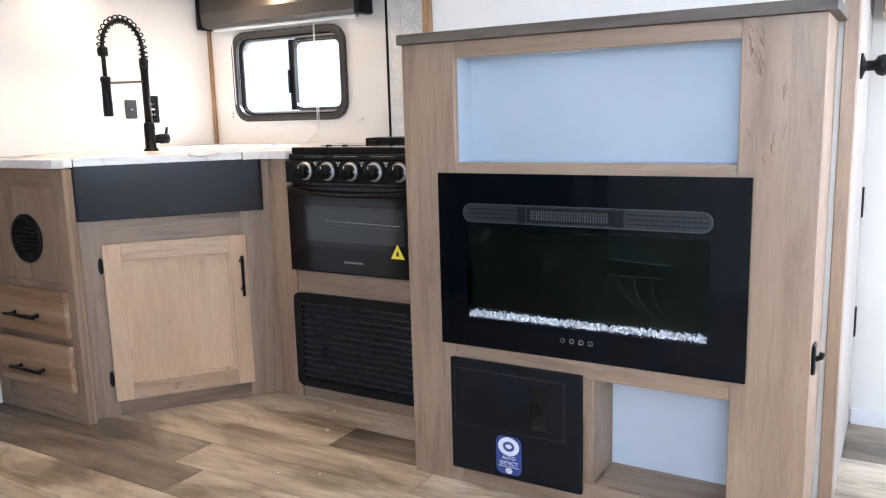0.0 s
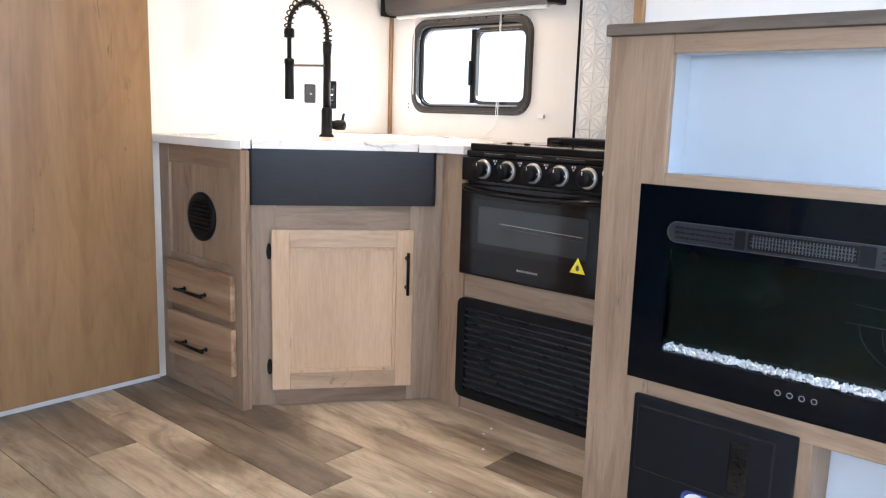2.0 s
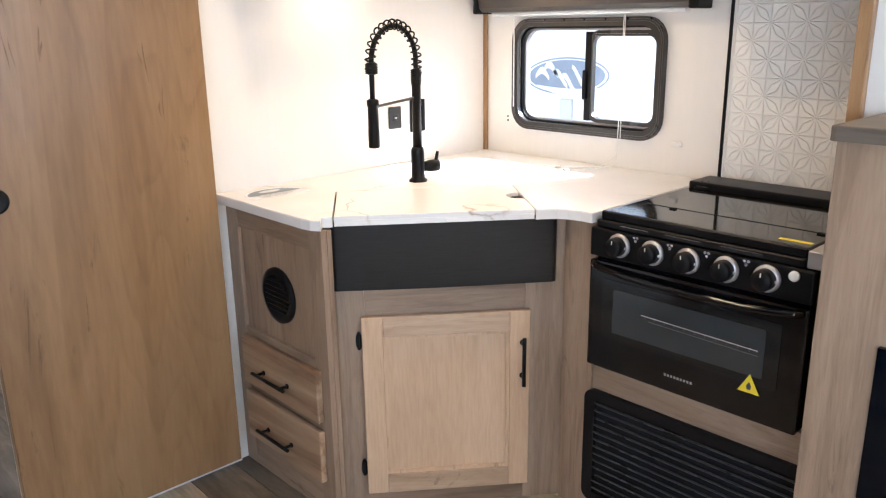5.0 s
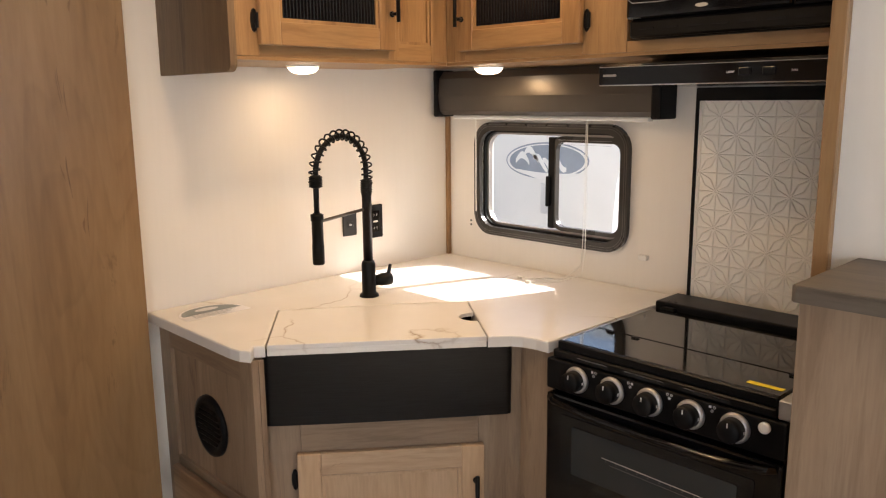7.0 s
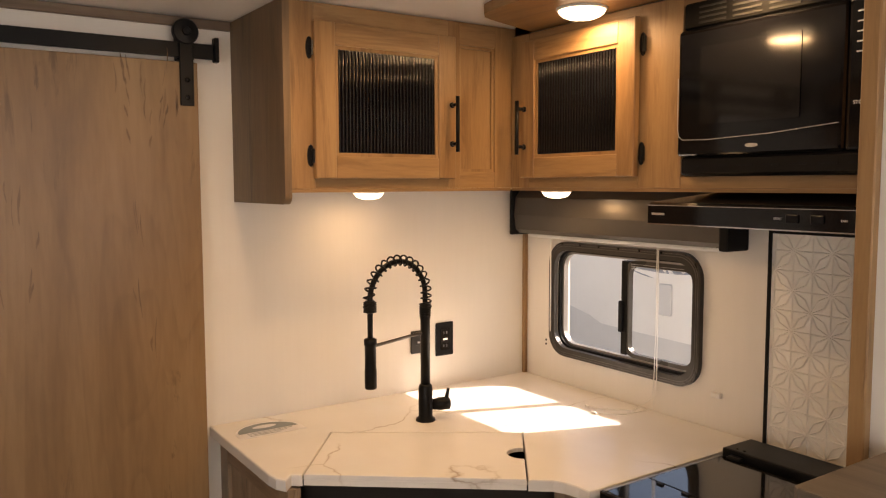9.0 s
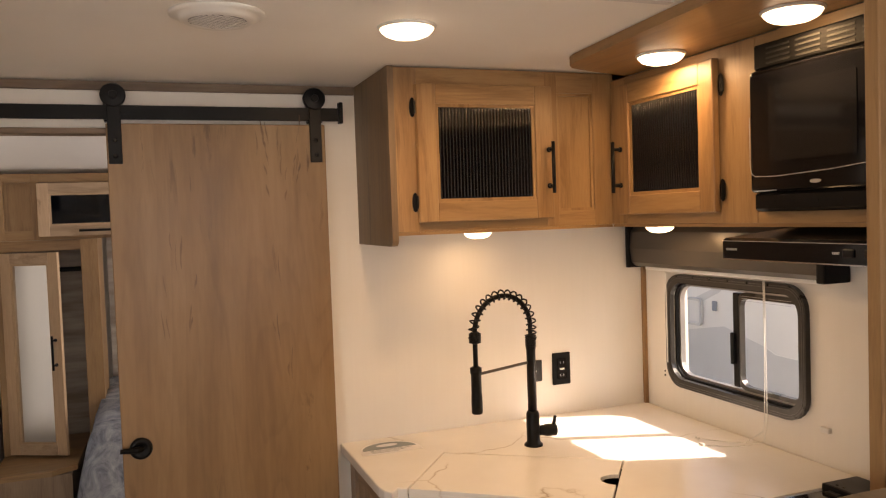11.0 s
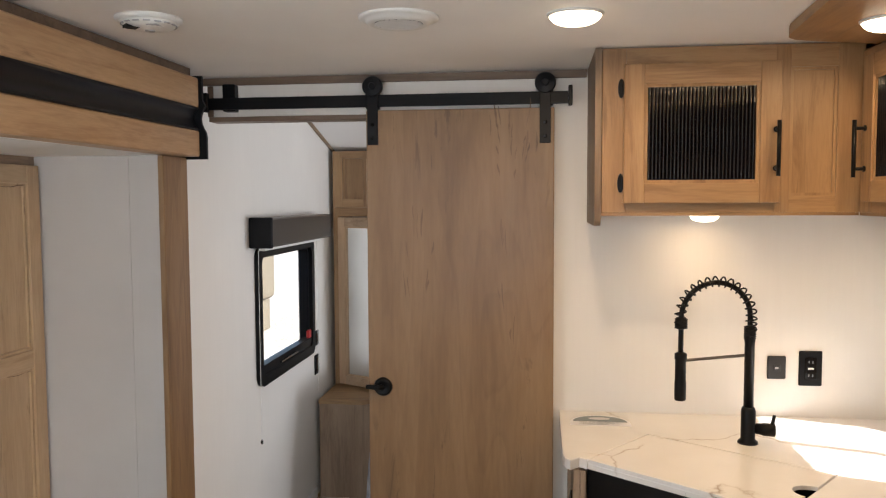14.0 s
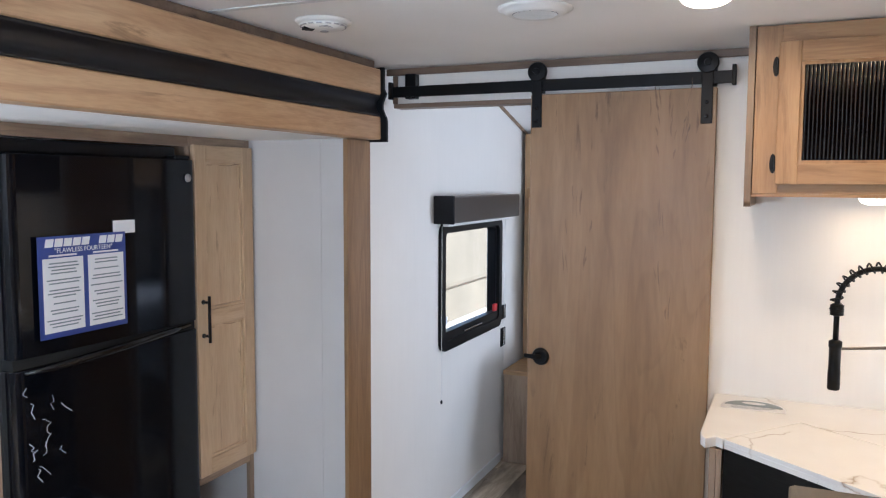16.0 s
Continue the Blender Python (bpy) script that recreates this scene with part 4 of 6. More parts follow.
outline = [(X_SINK + 0.002, 1.498), (-2.335, 1.498), (-2.300, 1.503), (-2.274, 1.517), xy(BL, -0.03, 0), xy(BL, -0.004, 0), xy(TL, -0.004, -0.007), xy(TR, 0.004, -0.007), xy(BR, 0.004, 0), xy(BR, 0.06, 0), (-1.90, 2.044), (-1.865, 2.052), (-1.829, 2.052), (-1.829, Y_WIN - 0.002), (X_SINK + 0.002, Y_WIN - 0.002)]
top = tagged(part("worktop", slab(outline, 0.856, 0.884, 0.004), QUARTZ), "white worktop with thin brown veins", "countertop")
hole = P0 + U * 0.470 + N * -0.145
arc = [xy(hole, -0.044 * math.sin(math.pi * k / 10), 0.042 * math.cos(math.pi * k / 10)) for k in range(11)]
cover = [xy(BL), xy(BR)] + arc + [xy(TR), xy(TL)]
cover_mesh = slab(cover, 0.8735, 0.8848, 0.002)
join(cover_mesh, slab([xy(BL), xy(BR), xy(BR, 0, -0.02), xy(BL, 0, -0.02)], 0.858, 0.8734, 0.002))
tagged(part("sink_cover", cover_mesh, QUARTZ), "white veined sink cover with a finger notch", "sink cover")
half = [(-2.645, 1.625 + 0.095), ] + [(-2.645 - 0.085 * math.sin(math.pi * k / 14), 1.625 + 0.095 * math.cos(math.pi * k / 14)) for k in range(15)]
st = thing("counter_sticker", (-2.67, 1.625, 0.884), "half-round grey and white promotional sticker on the worktop", "sticker")
part("sheet", slab(half[1:] + [(-2.612, 1.53), (-2.612, 1.72)], 0.8842, 0.8847), PAPER, st)
part("printed_arch", slab([(-2.655 - 0.068 * math.sin(math.pi * k / 14), 1.625 + 0.086 * math.cos(math.pi * k / 14)) for k in range(15)], 0.8848, 0.8851), GREY_PRINT, st, "grey-blue printed arch")
part("badge", slab([(-2.69 + 0.014 * math.sin(k * math.tau / 16), 1.625 + 0.035 * math.cos(k * math.tau / 16)) for k in range(16)], 0.8852, 0.8854), PAPER, st)
for k in range(3):
    part("print_line", box(-2.648 + k * 0.011, -2.645 + k * 0.011, 1.56, 1.69 - 0.02 * k, 0.8848, 0.885), GREY_PRINT, st)

# faucet
FX, FY, LEANX = -2.484, 2.036, 0.19    # the neck swings a little towards the room
fa = thing("faucet", (FX, FY, 0.884), "matt black spring-neck kitchen faucet", "faucet")
part("base", lathe((FX, FY, 0.884), (0, 0, 1), [(0.029, 0), (0.028, 0.006), (0.0205, 0.012), (0.0205, 0.095), (0.018, 0.105), (0.0145, 0.108)], 28), BLACK, fa, "", True)
part("column", lathe((FX, FY, 0.99), (0, 0, 1), [(0.0140, 0), (0.0140, 0.190), (0.0155, 0.195), (0.0155, 0.215), (0.0150, 0.235), (0.010, 0.238)], 24), BLACK, fa, "", True)
lever = part("handle_hub", lathe((FX + 0.002, FY + 0.018, 0.928), (0.25, 1, 0), [(0.015, 0), (0.017, 0.02), (0.019, 0.022), (0.019, 0.054), (0.014, 0.057)], 20), BLACK, fa, "", True)
part("lever", tube([(FX + 0.014, FY + 0.062, 0.938), (FX + 0.016, FY + 0.066, 0.958), (FX + 0.018, FY + 0.068, 0.972)], [0.006, 0.0055, 0.0045], 10), BLACK, lever)
path = [Vector((FX, FY, 1.215 + 0.04 * k / 4)) for k in range(4)]
R = 0.1
path += [Vector((FX + LEANX * (R - R * math.cos(math.pi * k / 24)), FY - R + R * math.cos(math.pi * k / 24), 1.255 + R * math.sin(math.pi * k / 24))) for k in range(25)]
path += [Vector((FX + LEANX * 2 * R, FY - 2 * R, 1.25 - 0.012 * k)) for k in range(1, 3)]
part("hose", tube(path + [Vector((FX + LEANX * 2 * R, FY - 2 * R, 1.20)), Vector((FX + LEANX * 2 * R, FY - 2 * R, 1.14))], 0.0075, 10), BLACK, fa, "", True)
coil, turns = [], 19
steps = turns * 14
for k in range(steps + 1):
    f = k / steps * (len(path) - 1)
    i = min(int(f), len(path) - 2)
    p = path[i].lerp(path[i + 1], f - i)
    d = (path[i + 1] - path[i]).normalized()
    side = Vector((1, 0, 0))
    up = d.cross(side)
    a = k / steps * turns * math.tau
    coil.append(p + up * 0.0035 + (side * math.cos(a) + up * math.sin(a)) * 0.0145)
part("spring", tube(coil, 0.0026, 6), BLACK, fa, "exposed black coil spring", True)
for k in range(6):
    z = 1.192 + k * 0.0065
    part("collar_ridge", tube([(FX + 0.0160 * math.cos(q * math.tau / 20), FY + 0.0160 * math.sin(q * math.tau / 20), z) for q in range(20)], 0.0018, 6, None, True), BLACK, fa, "", True)
    part("coupling_ridge", tube([(FX + LEANX * 2 * R + 0.0172 * math.cos(q * math.tau / 20), FY - 2 * R + 0.0172 * math.sin(q * math.tau / 20), 1.226 + k * 0.005) for q in range(20)], 0.0014, 6, None, True), BLACK, fa, "", True)
sp = part("spray_head", lathe((FX + LEANX * 2 * R, FY - 2 * R, 1.015), (0, 0, 1), [(0.0145, 0), (0.0165, 0.004), (0.0165, 0.050), (0.0155, 0.06), (0.0155, 0.118), (0.0175, 0.120), (0.0175, 0.136), (0.010, 0.14)], 24), BLACK, fa, "", True)
part("coupling", lathe((FX + LEANX * 2 * R, FY - 2 * R, 1.222), (0, 0, 1), [(0.010, 0), (0.017, 0.004), (0.017, 0.030), (0.012, 0.034)], 20), BLACK, fa, "", True)
part("support_arm", tube([(FX, FY - 0.014, 1.142), (FX + LEANX * 2 * R, FY - 2 * R + 0.016, 1.132)], 0.0045, 10), GREY_SHADE, fa)

# outlets on the sink wall
for nm, y0, y1, z0, z1, lab in (("switch_plate", 2.168, 2.226, 1.008, 1.084, "small black wall plate"), ("outlet", 2.266, 2.338, 0.988, 1.102, "black wall outlet with two sockets")):
    ou = thing(nm, (X_SINK, (y0 + y1) / 2, z0), lab, "outlet")
    part("plate", box(X_SINK + 0.001, X_SINK + 0.007, y0, y1, z0, z1, 0.003), PLATE_GREY if nm == "switch_plate" else BLACK_PLASTIC, ou)
    yc, zc = (y0 + y1) / 2, (z0 + z1) / 2
    if nm == "outlet":
        part("insert", box(X_SINK + 0.007, X_SINK + 0.010, yc - 0.018, yc + 0.018, zc - 0.036, zc + 0.036, 0.001), BLACK_GLOSS, ou)
        for dz in (-0.022, 0.022):
            for dy in (-0.006, 0.006):
                part("slot", box(X_SINK + 0.010, X_SINK + 0.0106, yc + dy - 0.001, yc + dy + 0.001, zc + dz - 0.004, zc + dz + 0.004), GREY_METAL, ou)
        part("test_button", box(X_SINK + 0.010, X_SINK + 0.0112, yc - 0.009, yc + 0.009, zc - 0.003, zc + 0.003), WHITE_PLASTIC, ou)
    else:
        part("insert", box(X_SINK + 0.007, X_SINK + 0.009, yc - 0.011, yc + 0.011, zc - 0.011, zc + 0.011, 0.001), PLATE_GREY, ou)
        part("port", box(X_SINK + 0.009, X_SINK + 0.0095, yc - 0.005, yc + 0.005, zc - 0.004, zc + 0.002), GREY_METAL, ou)

# ---- stove, grille, backsplash ----
SX0, SX1, SF = -1.822, -1.262, 2.052
stove = thing("stove", (-1.55, 2.35, 0.46), "black built-in gas range with glass lid and five knobs", "stove")
part("body", box(SX0 + 0.004, SX1 - 0.004, SF + 0.012, 2.56, 0.468, 0.866, 0.004), BLACK_GLOSS, stove)
lid = part("glass_lid", box(SX0 + 0.026, SX1 - 0.024, SF + 0.016, 2.47, 0.886, 0.893, 0.002), LID_GLASS, stove, "black glass lid, closed")
part("lid_seam", box(SX0 + 0.027, SX1 - 0.025, 2.2035, 2.207, 0.8928, 0.8938), MATT_BLACK, lid)
part("side_trim", box(SX0 + 0.0185, SX0 + 0.0255, SF + 0.017, 2.47, 0.8855, 0.8925), GREY_METAL, stove, "thin grey metal edge")
part("lid_rim", box(SX0 + 0.018, SX1 - 0.022, SF + 0.003, SF + 0.0155, 0.872, 0.894, 0.003), BLACK, lid)
part("hob_tray", box(SX0 + 0.010, SX1 - 0.022, SF + 0.017, 2.49, 0.8665, 0.8855, 0.002), BLACK, stove)
part("front_ledge", box(SX0 + 0.008, SX1 - 0.022, SF - 0.002, SF + 0.016, 0.852, 0.8715, 0.003), BLACK, stove)
for x0, x1 in ((-1.745, -1.660), (-1.620, -1.520), (-1.478, -1.375)):
    part("vent_gap", box(x0, x1, SF - 0.0032, SF - 0.0018, 0.857, 0.863), DARK_INSIDE, stove)
    part("vent_lip", box(x0 + 0.004, x1 - 0.002, SF - 0.0042, SF - 0.0020, 0.8642, 0.8652), CHROME, stove)
part("side_filler", box(SX1 - 0.021, SX1 + 0.012, SF + 0.002, 2.47, 0.852, 0.890, 0.002), GREY_METAL, stove, "pale grey metal filler strip")
part("back_guard", box(SX0 + 0.018, SX1, 2.482, 2.60, 0.882, 0.910, 0.006, seg=2), BLACK, stove, "black rear guard bar")
for x in (SX0 + 0.05, SX0 + 0.07):
    part("guard_screw", lathe((x, 2.50, 0.910), (0, 0, 1), [(0.004, 0), (0.003, 0.0015)], 8), BLACK_GLOSS, stove)
part("guard_foot", box(SX0 + 0.045, SX0 + 0.085, 2.462, 2.4815, 0.888, 0.900, 0.003), BLACK, stove)
for x in (SX0 + 0.06, SX0 + 0.13, SX1 - 0.06):
    part("lid_clip", box(x, x + 0.018, 2.19, 2.2, 0.893, 0.897, 0.001), BLACK, stove)
cp = part("control_panel", turned(box(SX0 - 0.003, SX1 + 0.002, 0.776, 0.850, 0, 0.022, 0.005, seg=2), upright("y", SF + 0.012)), BLACK, stove, "black control panel")
for k in range(5):
    x = -1.736 + k * 0.0945
    kb = part("knob", lathe((x, SF - 0.010, 0.816), (0, -1, 0), [(0.031, 0), (0.031, 0.004), (0.028, 0.008), (0.0245, 0.0095)], 28), GREY_METAL, stove, "black knob with a grey ring", True)
    part("grip", lathe((x, SF - 0.019, 0.816), (0, -1, 0), [(0.0245, 0), (0.0235, 0.022), (0.0215, 0.026), (0.004, 0.0265)], 28), BLACK_PLASTIC, kb, "", True)
    part("pointer", box(x - 0.001, x + 0.001, SF - 0.0465, SF - 0.0452, 0.826, 0.8355), PAPER, kb)
    part("side_tick", box(x + 0.0243, x + 0.0250, SF - 0.027, SF - 0.022, 0.813, 0.819), PAPER, kb)
    if k < 4:
        for q, (dx, dz) in enumerate(((-0.0045, 0.004), (0.0045, 0.004), (0.0, -0.004))):
            eye = [(x + 0.045 + dx + 0.0030 * math.cos(c * math.tau / 12), 0.840 + dz + 0.0030 * math.sin(c * math.tau / 12)) for c in range(12)]
            hub = [(x + 0.045 + dx + (0.0004 if q == k % 3 else 0.0020) * math.cos(c * math.tau / 12), 0.840 + dz + (0.0004 if q == k % 3 else 0.0020) * math.sin(c * math.tau / 12)) for c in range(12)]
            part("burner_mark", turned(ring(eye, hub, 0, 0.0006), upright("y", SF - 0.0100)), PAPER, kb)
part("igniter", lathe((-1.300, SF - 0.010, 0.834), (0, -1, 0), [(0.0115, 0), (0.0115, 0.006), (0.008, 0.008)], 20), WHITE_PLASTIC, stove, "white igniter button", True)
od = part("oven_door", box(SX0, SX1, SF - 0.012, SF + 0.0118, 0.472, 0.766, 0.006, seg=2), BLACK_GLOSS, stove, "gloss black oven door")
part("door_lip", tube([(SX0 + 0.010, SF - 0.012, 0.757), (SX0 + 0.03, SF - 0.020, 0.752), (-1.70, SF - 0.026, 0.744), (-1.54, SF - 0.029, 0.741), (-1.38, SF - 0.026, 0.744), (SX1 - 0.03, SF - 0.020, 0.752), (SX1 - 0.010, SF - 0.012, 0.757)], 0.009, 10), BLACK_GLOSS, od, "", True)
ow = part("oven_window", turned(slab(rounded(-1.779, -1.312, 0.562, 0.722, 0.006), 0, 0.0015), upright("y", SF - 0.0122)), OVEN_BORDER, od, "smoked oven glass with a dark border")
part("inner_glass", turned(slab(rounded(-1.745, -1.345, 0.582, 0.700, 0.004), 0, 0.0012), upright("y", SF - 0.0138)), OVEN_GLASS, ow)
part("rack_line", tube([(-1.66, SF - 0.0156, 0.652), (-1.36, SF - 0.0156, 0.646)], 0.0009, 6), GREY_METAL, ow)
part("rack_line", tube([(-1.64, SF - 0.0156, 0.640), (-1.36, SF - 0.0156, 0.634)], 0.0006, 6), HEATER_GREY, ow)
for k in range(11):
    part("rack_tick", box(-1.65 + k * 0.027, -1.6482 + k * 0.027, SF - 0.0158, SF - 0.0150, 0.645 - k * 0.0005, 0.651 - k * 0.0005), HEATER_GREY, ow)
for k in range(9):
    part("name_bar", box(-1.588 + k * 0.0088, -1.5828 + k * 0.0088, SF - 0.0130, SF - 0.0125, 0.512, 0.5185), GREY_METAL, od)
tri = turned(slab([(-1.398, 0.541), (-1.346, 0.541), (-1.372, 0.587)], 0, 0.0008), upright("y", SF - 0.0152))
wt = part("warning_triangle", tri, YELLOW, od, "yellow triangular warning sticker")
part("warning_flame", turned(slab([(-1.376, 0.549), (-1.368, 0.549), (-1.366, 0.558), (-1.372, 0.568), (-1.378, 0.558)], 0, 0.0004), upright("y", SF - 0.0161)), INK, wt)
part("lid_sticker", box(-1.366, -1.294, 2.094, 2.110, 0.8932, 0.8936), YELLOW, lid, "yellow strip sticker")

face = tagged(part("range_surround", box(-1.8230, -1.142, 2.074, 2.09, 0, 0.468, 0.001), FRAME_WOOD_X), "greige maple panel round the furnace grille", "panel", kind="structure")
structure("range_filler", box(-1.2495, -1.1995, 2.06, 2.09, 0.4685, 0.851, 0.001), FRAME_WOOD, "greige maple filler beside the range", "panel")
gr = thing("furnace_grille", (-1.55, 2.07, 0.04), "black louvred furnace grille with rounded corners", "grille")
GX0, GX1, GZ0, GZ1 = -1.838, -1.19, 0.046, 0.388
MG = upright("y", 2.0735)
part("frame", turned(ring(rounded(GX0, GX1, GZ0, GZ1, 0.028), rounded(GX0 + 0.034, GX1 - 0.034, GZ0 + 0.028, GZ1 - 0.028, 0.006), 0, 0.014), MG), BLACK_PLASTIC, gr)
part("backing", turned(box(GX0 + 0.03, GX1 - 0.03, GZ0 + 0.025, GZ1 - 0.025, 0.0, 0.001), MG), DARK_INSIDE, gr)
n = 13
for k in range(n):
    z = GZ0 + 0.040 + (GZ1 - GZ0 - 0.080) * k / (n - 1)
    own = box(GX0 + 0.034, GX1 - 0.034, -0.0085, 0.0085, -0.0022, 0.0022, 0.0009)
    part("slat", turned(own, Matrix.Translation((0, 2.0655, z)) @ Matrix.Rotation(radians(-38), 4, "X")), LOUVRE, gr)
for k in range(9):
    x = GX0 + 0.06 + k * 0.066
    part("clip_mark", box(x, x + 0.022, 2.0588, 2.0594, GZ0 + 0.013, GZ0 + 0.016), GREY_PLASTIC, gr)
for x in (GX0 + 0.016, GX1 - 0.016):
    for z in (GZ0 + 0.03, 0.215, GZ1 - 0.03):
        part("screw", lathe((x, 2.0595, z), (0, -1, 0), [(0.004, 0), (0.003, 0.001)], 8), GREY_PLASTIC, gr)

# raised star pattern panel behind the range
bs = thing("backsplash", (-1.5, Y_WIN, 0.89), "white backsplash panel with a raised star-flower pattern", "backsplash")
BX0, BX1, BZ0, BZ1 = -1.795, -1.214, 0.887, 1.440
part("board", box(BX0, BX1, Y_WIN - 0.006, Y_WIN - 0.001, BZ0, BZ1), SPLASH_WHITE, bs)
part("edge_strip", box(BX0 - 0.009, BX0, Y_WIN - 0.010, Y_WIN - 0.001, BZ0, 1.475), BLACK, bs, "black edge strip")
part("top_strip", box(BX0, BX1, Y_WIN - 0.011, Y_WIN - 0.001, BZ1, 1.475), BLACK, bs, "black top strip")
node, pitch = [], 0.101
for r in range(-2, 11):
    for c in range(-2, 7):
        node.append((-1.684 + (c + 0.5 * (r % 2)) * pitch, 0.941 + r * 0.0508))
rel = bmesh.new()
def ridge(a, b, w=0.0021, h=0.0034):
    def inside(p):
        return BX0 + 0.002 < p[0] < BX1 - 0.002 and BZ0 + 0.002 < p[1] < BZ1 - 0.002
    lo, hi = 0.0, 1.0
    f = [t / 12 for t in range(13) if inside((a[0] + (b[0] - a[0]) * t / 12, a[1] + (b[1] - a[1]) * t / 12))]
    if len(f) < 2:
        return
    p = Vector((a[0] + (b[0] - a[0]) * f[0], 0, a[1] + (b[1] - a[1]) * f[0]))
    q = Vector((a[0] + (b[0] - a[0]) * f[-1], 0, a[1] + (b[1] - a[1]) * f[-1]))
    d = (q - p).normalized()
    s = Vector((-d.z, 0, d.x)) * w
    y0, y1 = Y_WIN - 0.0058, Y_WIN - 0.006 - h
    vs = [rel.verts.new((v.x, y, v.z)) for v, y in ((p - s, y0), (p + s, y0), (p, y1), (q - s, y0), (q + s, y0), (q, y1))]
    rel.faces.new((vs[0], vs[2], vs[5], vs[3]))
    rel.faces.new((vs[2], vs[1], vs[4], vs[5]))
for i, a in enumerate(node):
    for b in node[i + 1:]:
        dx, dz = b[0] - a[0], b[1] - a[1]
        L = math.hypot(dx, dz)
        if L < 0.08:
            mx, mz = (a[0] + b[0]) / 2, (a[1] + b[1]) / 2
            nx, nz = -dz / L * 0.0115, dx / L * 0.0115
            for sgn in (1, -1):
                ridge(a, (mx + nx * sgn, mz + nz * sgn))
                ridge((mx + nx * sgn, mz + nz * sgn), b)
        elif L < pitch * 1.05:
            ridge(a, b)
part("relief", rel, SPLASH_WHITE, bs)
for a in node:
    if BX0 + 0.012 < a[0] < BX1 - 0.012 and BZ0 + 0.012 < a[1] < BZ1 - 0.012:
        part("boss", lathe((a[0], Y_WIN - 0.006, a[1]), (0, -1, 0), [(0.0075, 0), (0.0068, 0.0026), (0.0058, 0.0026), (0.0045, 0.0016)], 12), SPLASH_WHITE, bs, "", True)

# ---- upper cabinets ----
MX = upright("x", -2.42)
uc = thing("upper_cabinet", (-2.6, 1.95, 1.555), "warm maple corner upper cabinet with a black reeded glass door", "cabinet")
part("body", box(X_SINK + 0.002, -2.438, 1.605, Y_WIN - 0.002, 1.557, 2.017), UPPER_WOOD, uc)
part("bottom_panel", box(X_SINK + 0.002, -2.422, 1.605, 2.30, 1.548, 1.5565), UPPER_WOOD_Y, uc)
part("stile", turned(box(1.606, 1.672, 1.557, 2.017, -0.017, 0, 0.001), MX), UPPER_WOOD, uc)
part("stile", turned(box(2.075, 2.115, 1.557, 2.017, -0.017, 0, 0.001), MX), UPPER_WOOD, uc)
part("stile", turned(box(2.238, 2.318, 1.557, 2.017, -0.017, 0, 0.001), MX), UPPER_WOOD, uc)
for a, b in ((1.557, 1.603), (1.955, 2.017)):
    part("rail", turned(box(1.6725, 2.2375, a, b, -0.017, -0.0008), MX), UPPER_WOOD_Y, uc)
part("fixed_panel", turned(box(2.1155, 2.2375, 1.603, 1.955, -0.017, -0.013), MX), UPPER_WOOD, uc)
part("panel_bead", turned(ring([(2.1155, 1.603), (2.2375, 1.603), (2.2375, 1.955), (2.1155, 1.955)], [(2.1235, 1.611), (2.2295, 1.611), (2.2295, 1.947), (2.1235, 1.947)], -0.013, -0.006), MX), UPPER_WOOD, uc)
panel_door(uc, MX, 1.665, 2.086, 1.583, 1.970, (UPPER_WOOD, UPPER_WOOD_Y), "reeded", 0.056, 0.02, ((2.072, 1.656), (2.072, 1.806)), ((1.658, 1.905), (1.658, 1.640)), label="warm maple door framing reeded glass")
prof = [(X_SINK + 0.002, 1.519), (-2.432, 1.519)] + [(-2.432 + 0.022 * math.sin(math.pi / 2 * k / 5), 1.541 - 0.022 * math.cos(math.pi / 2 * k / 5)) for k in range(1, 6)] + [(-2.410, 2.0175), (X_SINK + 0.002, 2.0175)]
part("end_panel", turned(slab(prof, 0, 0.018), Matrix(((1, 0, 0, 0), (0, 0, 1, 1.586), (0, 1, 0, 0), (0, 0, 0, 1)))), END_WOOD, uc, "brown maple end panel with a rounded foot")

MU = upright("y", 2.30)
uw = thing("upper_cabinet", (-1.8, 2.48, 1.555), "warm maple upper cabinet with black glass door and microwave bay", "cabinet")
part("body", box(-2.436, -1.802, 2.318, Y_WIN - 0.002, 1.557, 1.992), UPPER_WOOD, uw)
part("bottom_panel", box(-2.421, -1.214, 2.302, Y_WIN - 0.002, 1.548, 1.5565), UPPER_WOOD_X, uw)
part("stile", turned(box(-2.4195, -2.342, 1.557, 1.992, -0.017, 0, 0.001), MU), UPPER_WOOD, uw)
part("stile", turned(box(-1.932, -1.802, 1.557, 1.992, -0.017, 0, 0.001), MU), UPPER_WOOD, uw)
for a, b in ((1.557, 1.600), (1.955, 1.992)):
    part("rail", turned(box(-2.3415, -1.9325, a, b, -0.017, -0.0008), MU), UPPER_WOOD_X, uw)
part("lower_rail", turned(box(-1.8015, -1.214, 1.557, 1.583, -0.017, -0.0008), MU), UPPER_WOOD_X, uw)
part("upper_rail", turned(box(-1.8015, -1.214, 1.966, 1.992, -0.017, -0.0008), MU), UPPER_WOOD_X, uw)
part("bay_back", box(-1.802, -1.214, 2.64, 2.657, 1.557, 1.992), DARK_INSIDE, uw)
panel_door(uw, MU, -2.352, -1.926, 1.585, 1.966, (UPPER_WOOD, UPPER_WOOD_X), "reeded", 0.056, 0.02, ((-2.335, 1.650), (-2.335, 1.800)), ((-1.918, 1.900), (-1.918, 1.640)), label="warm maple door framing reeded glass")

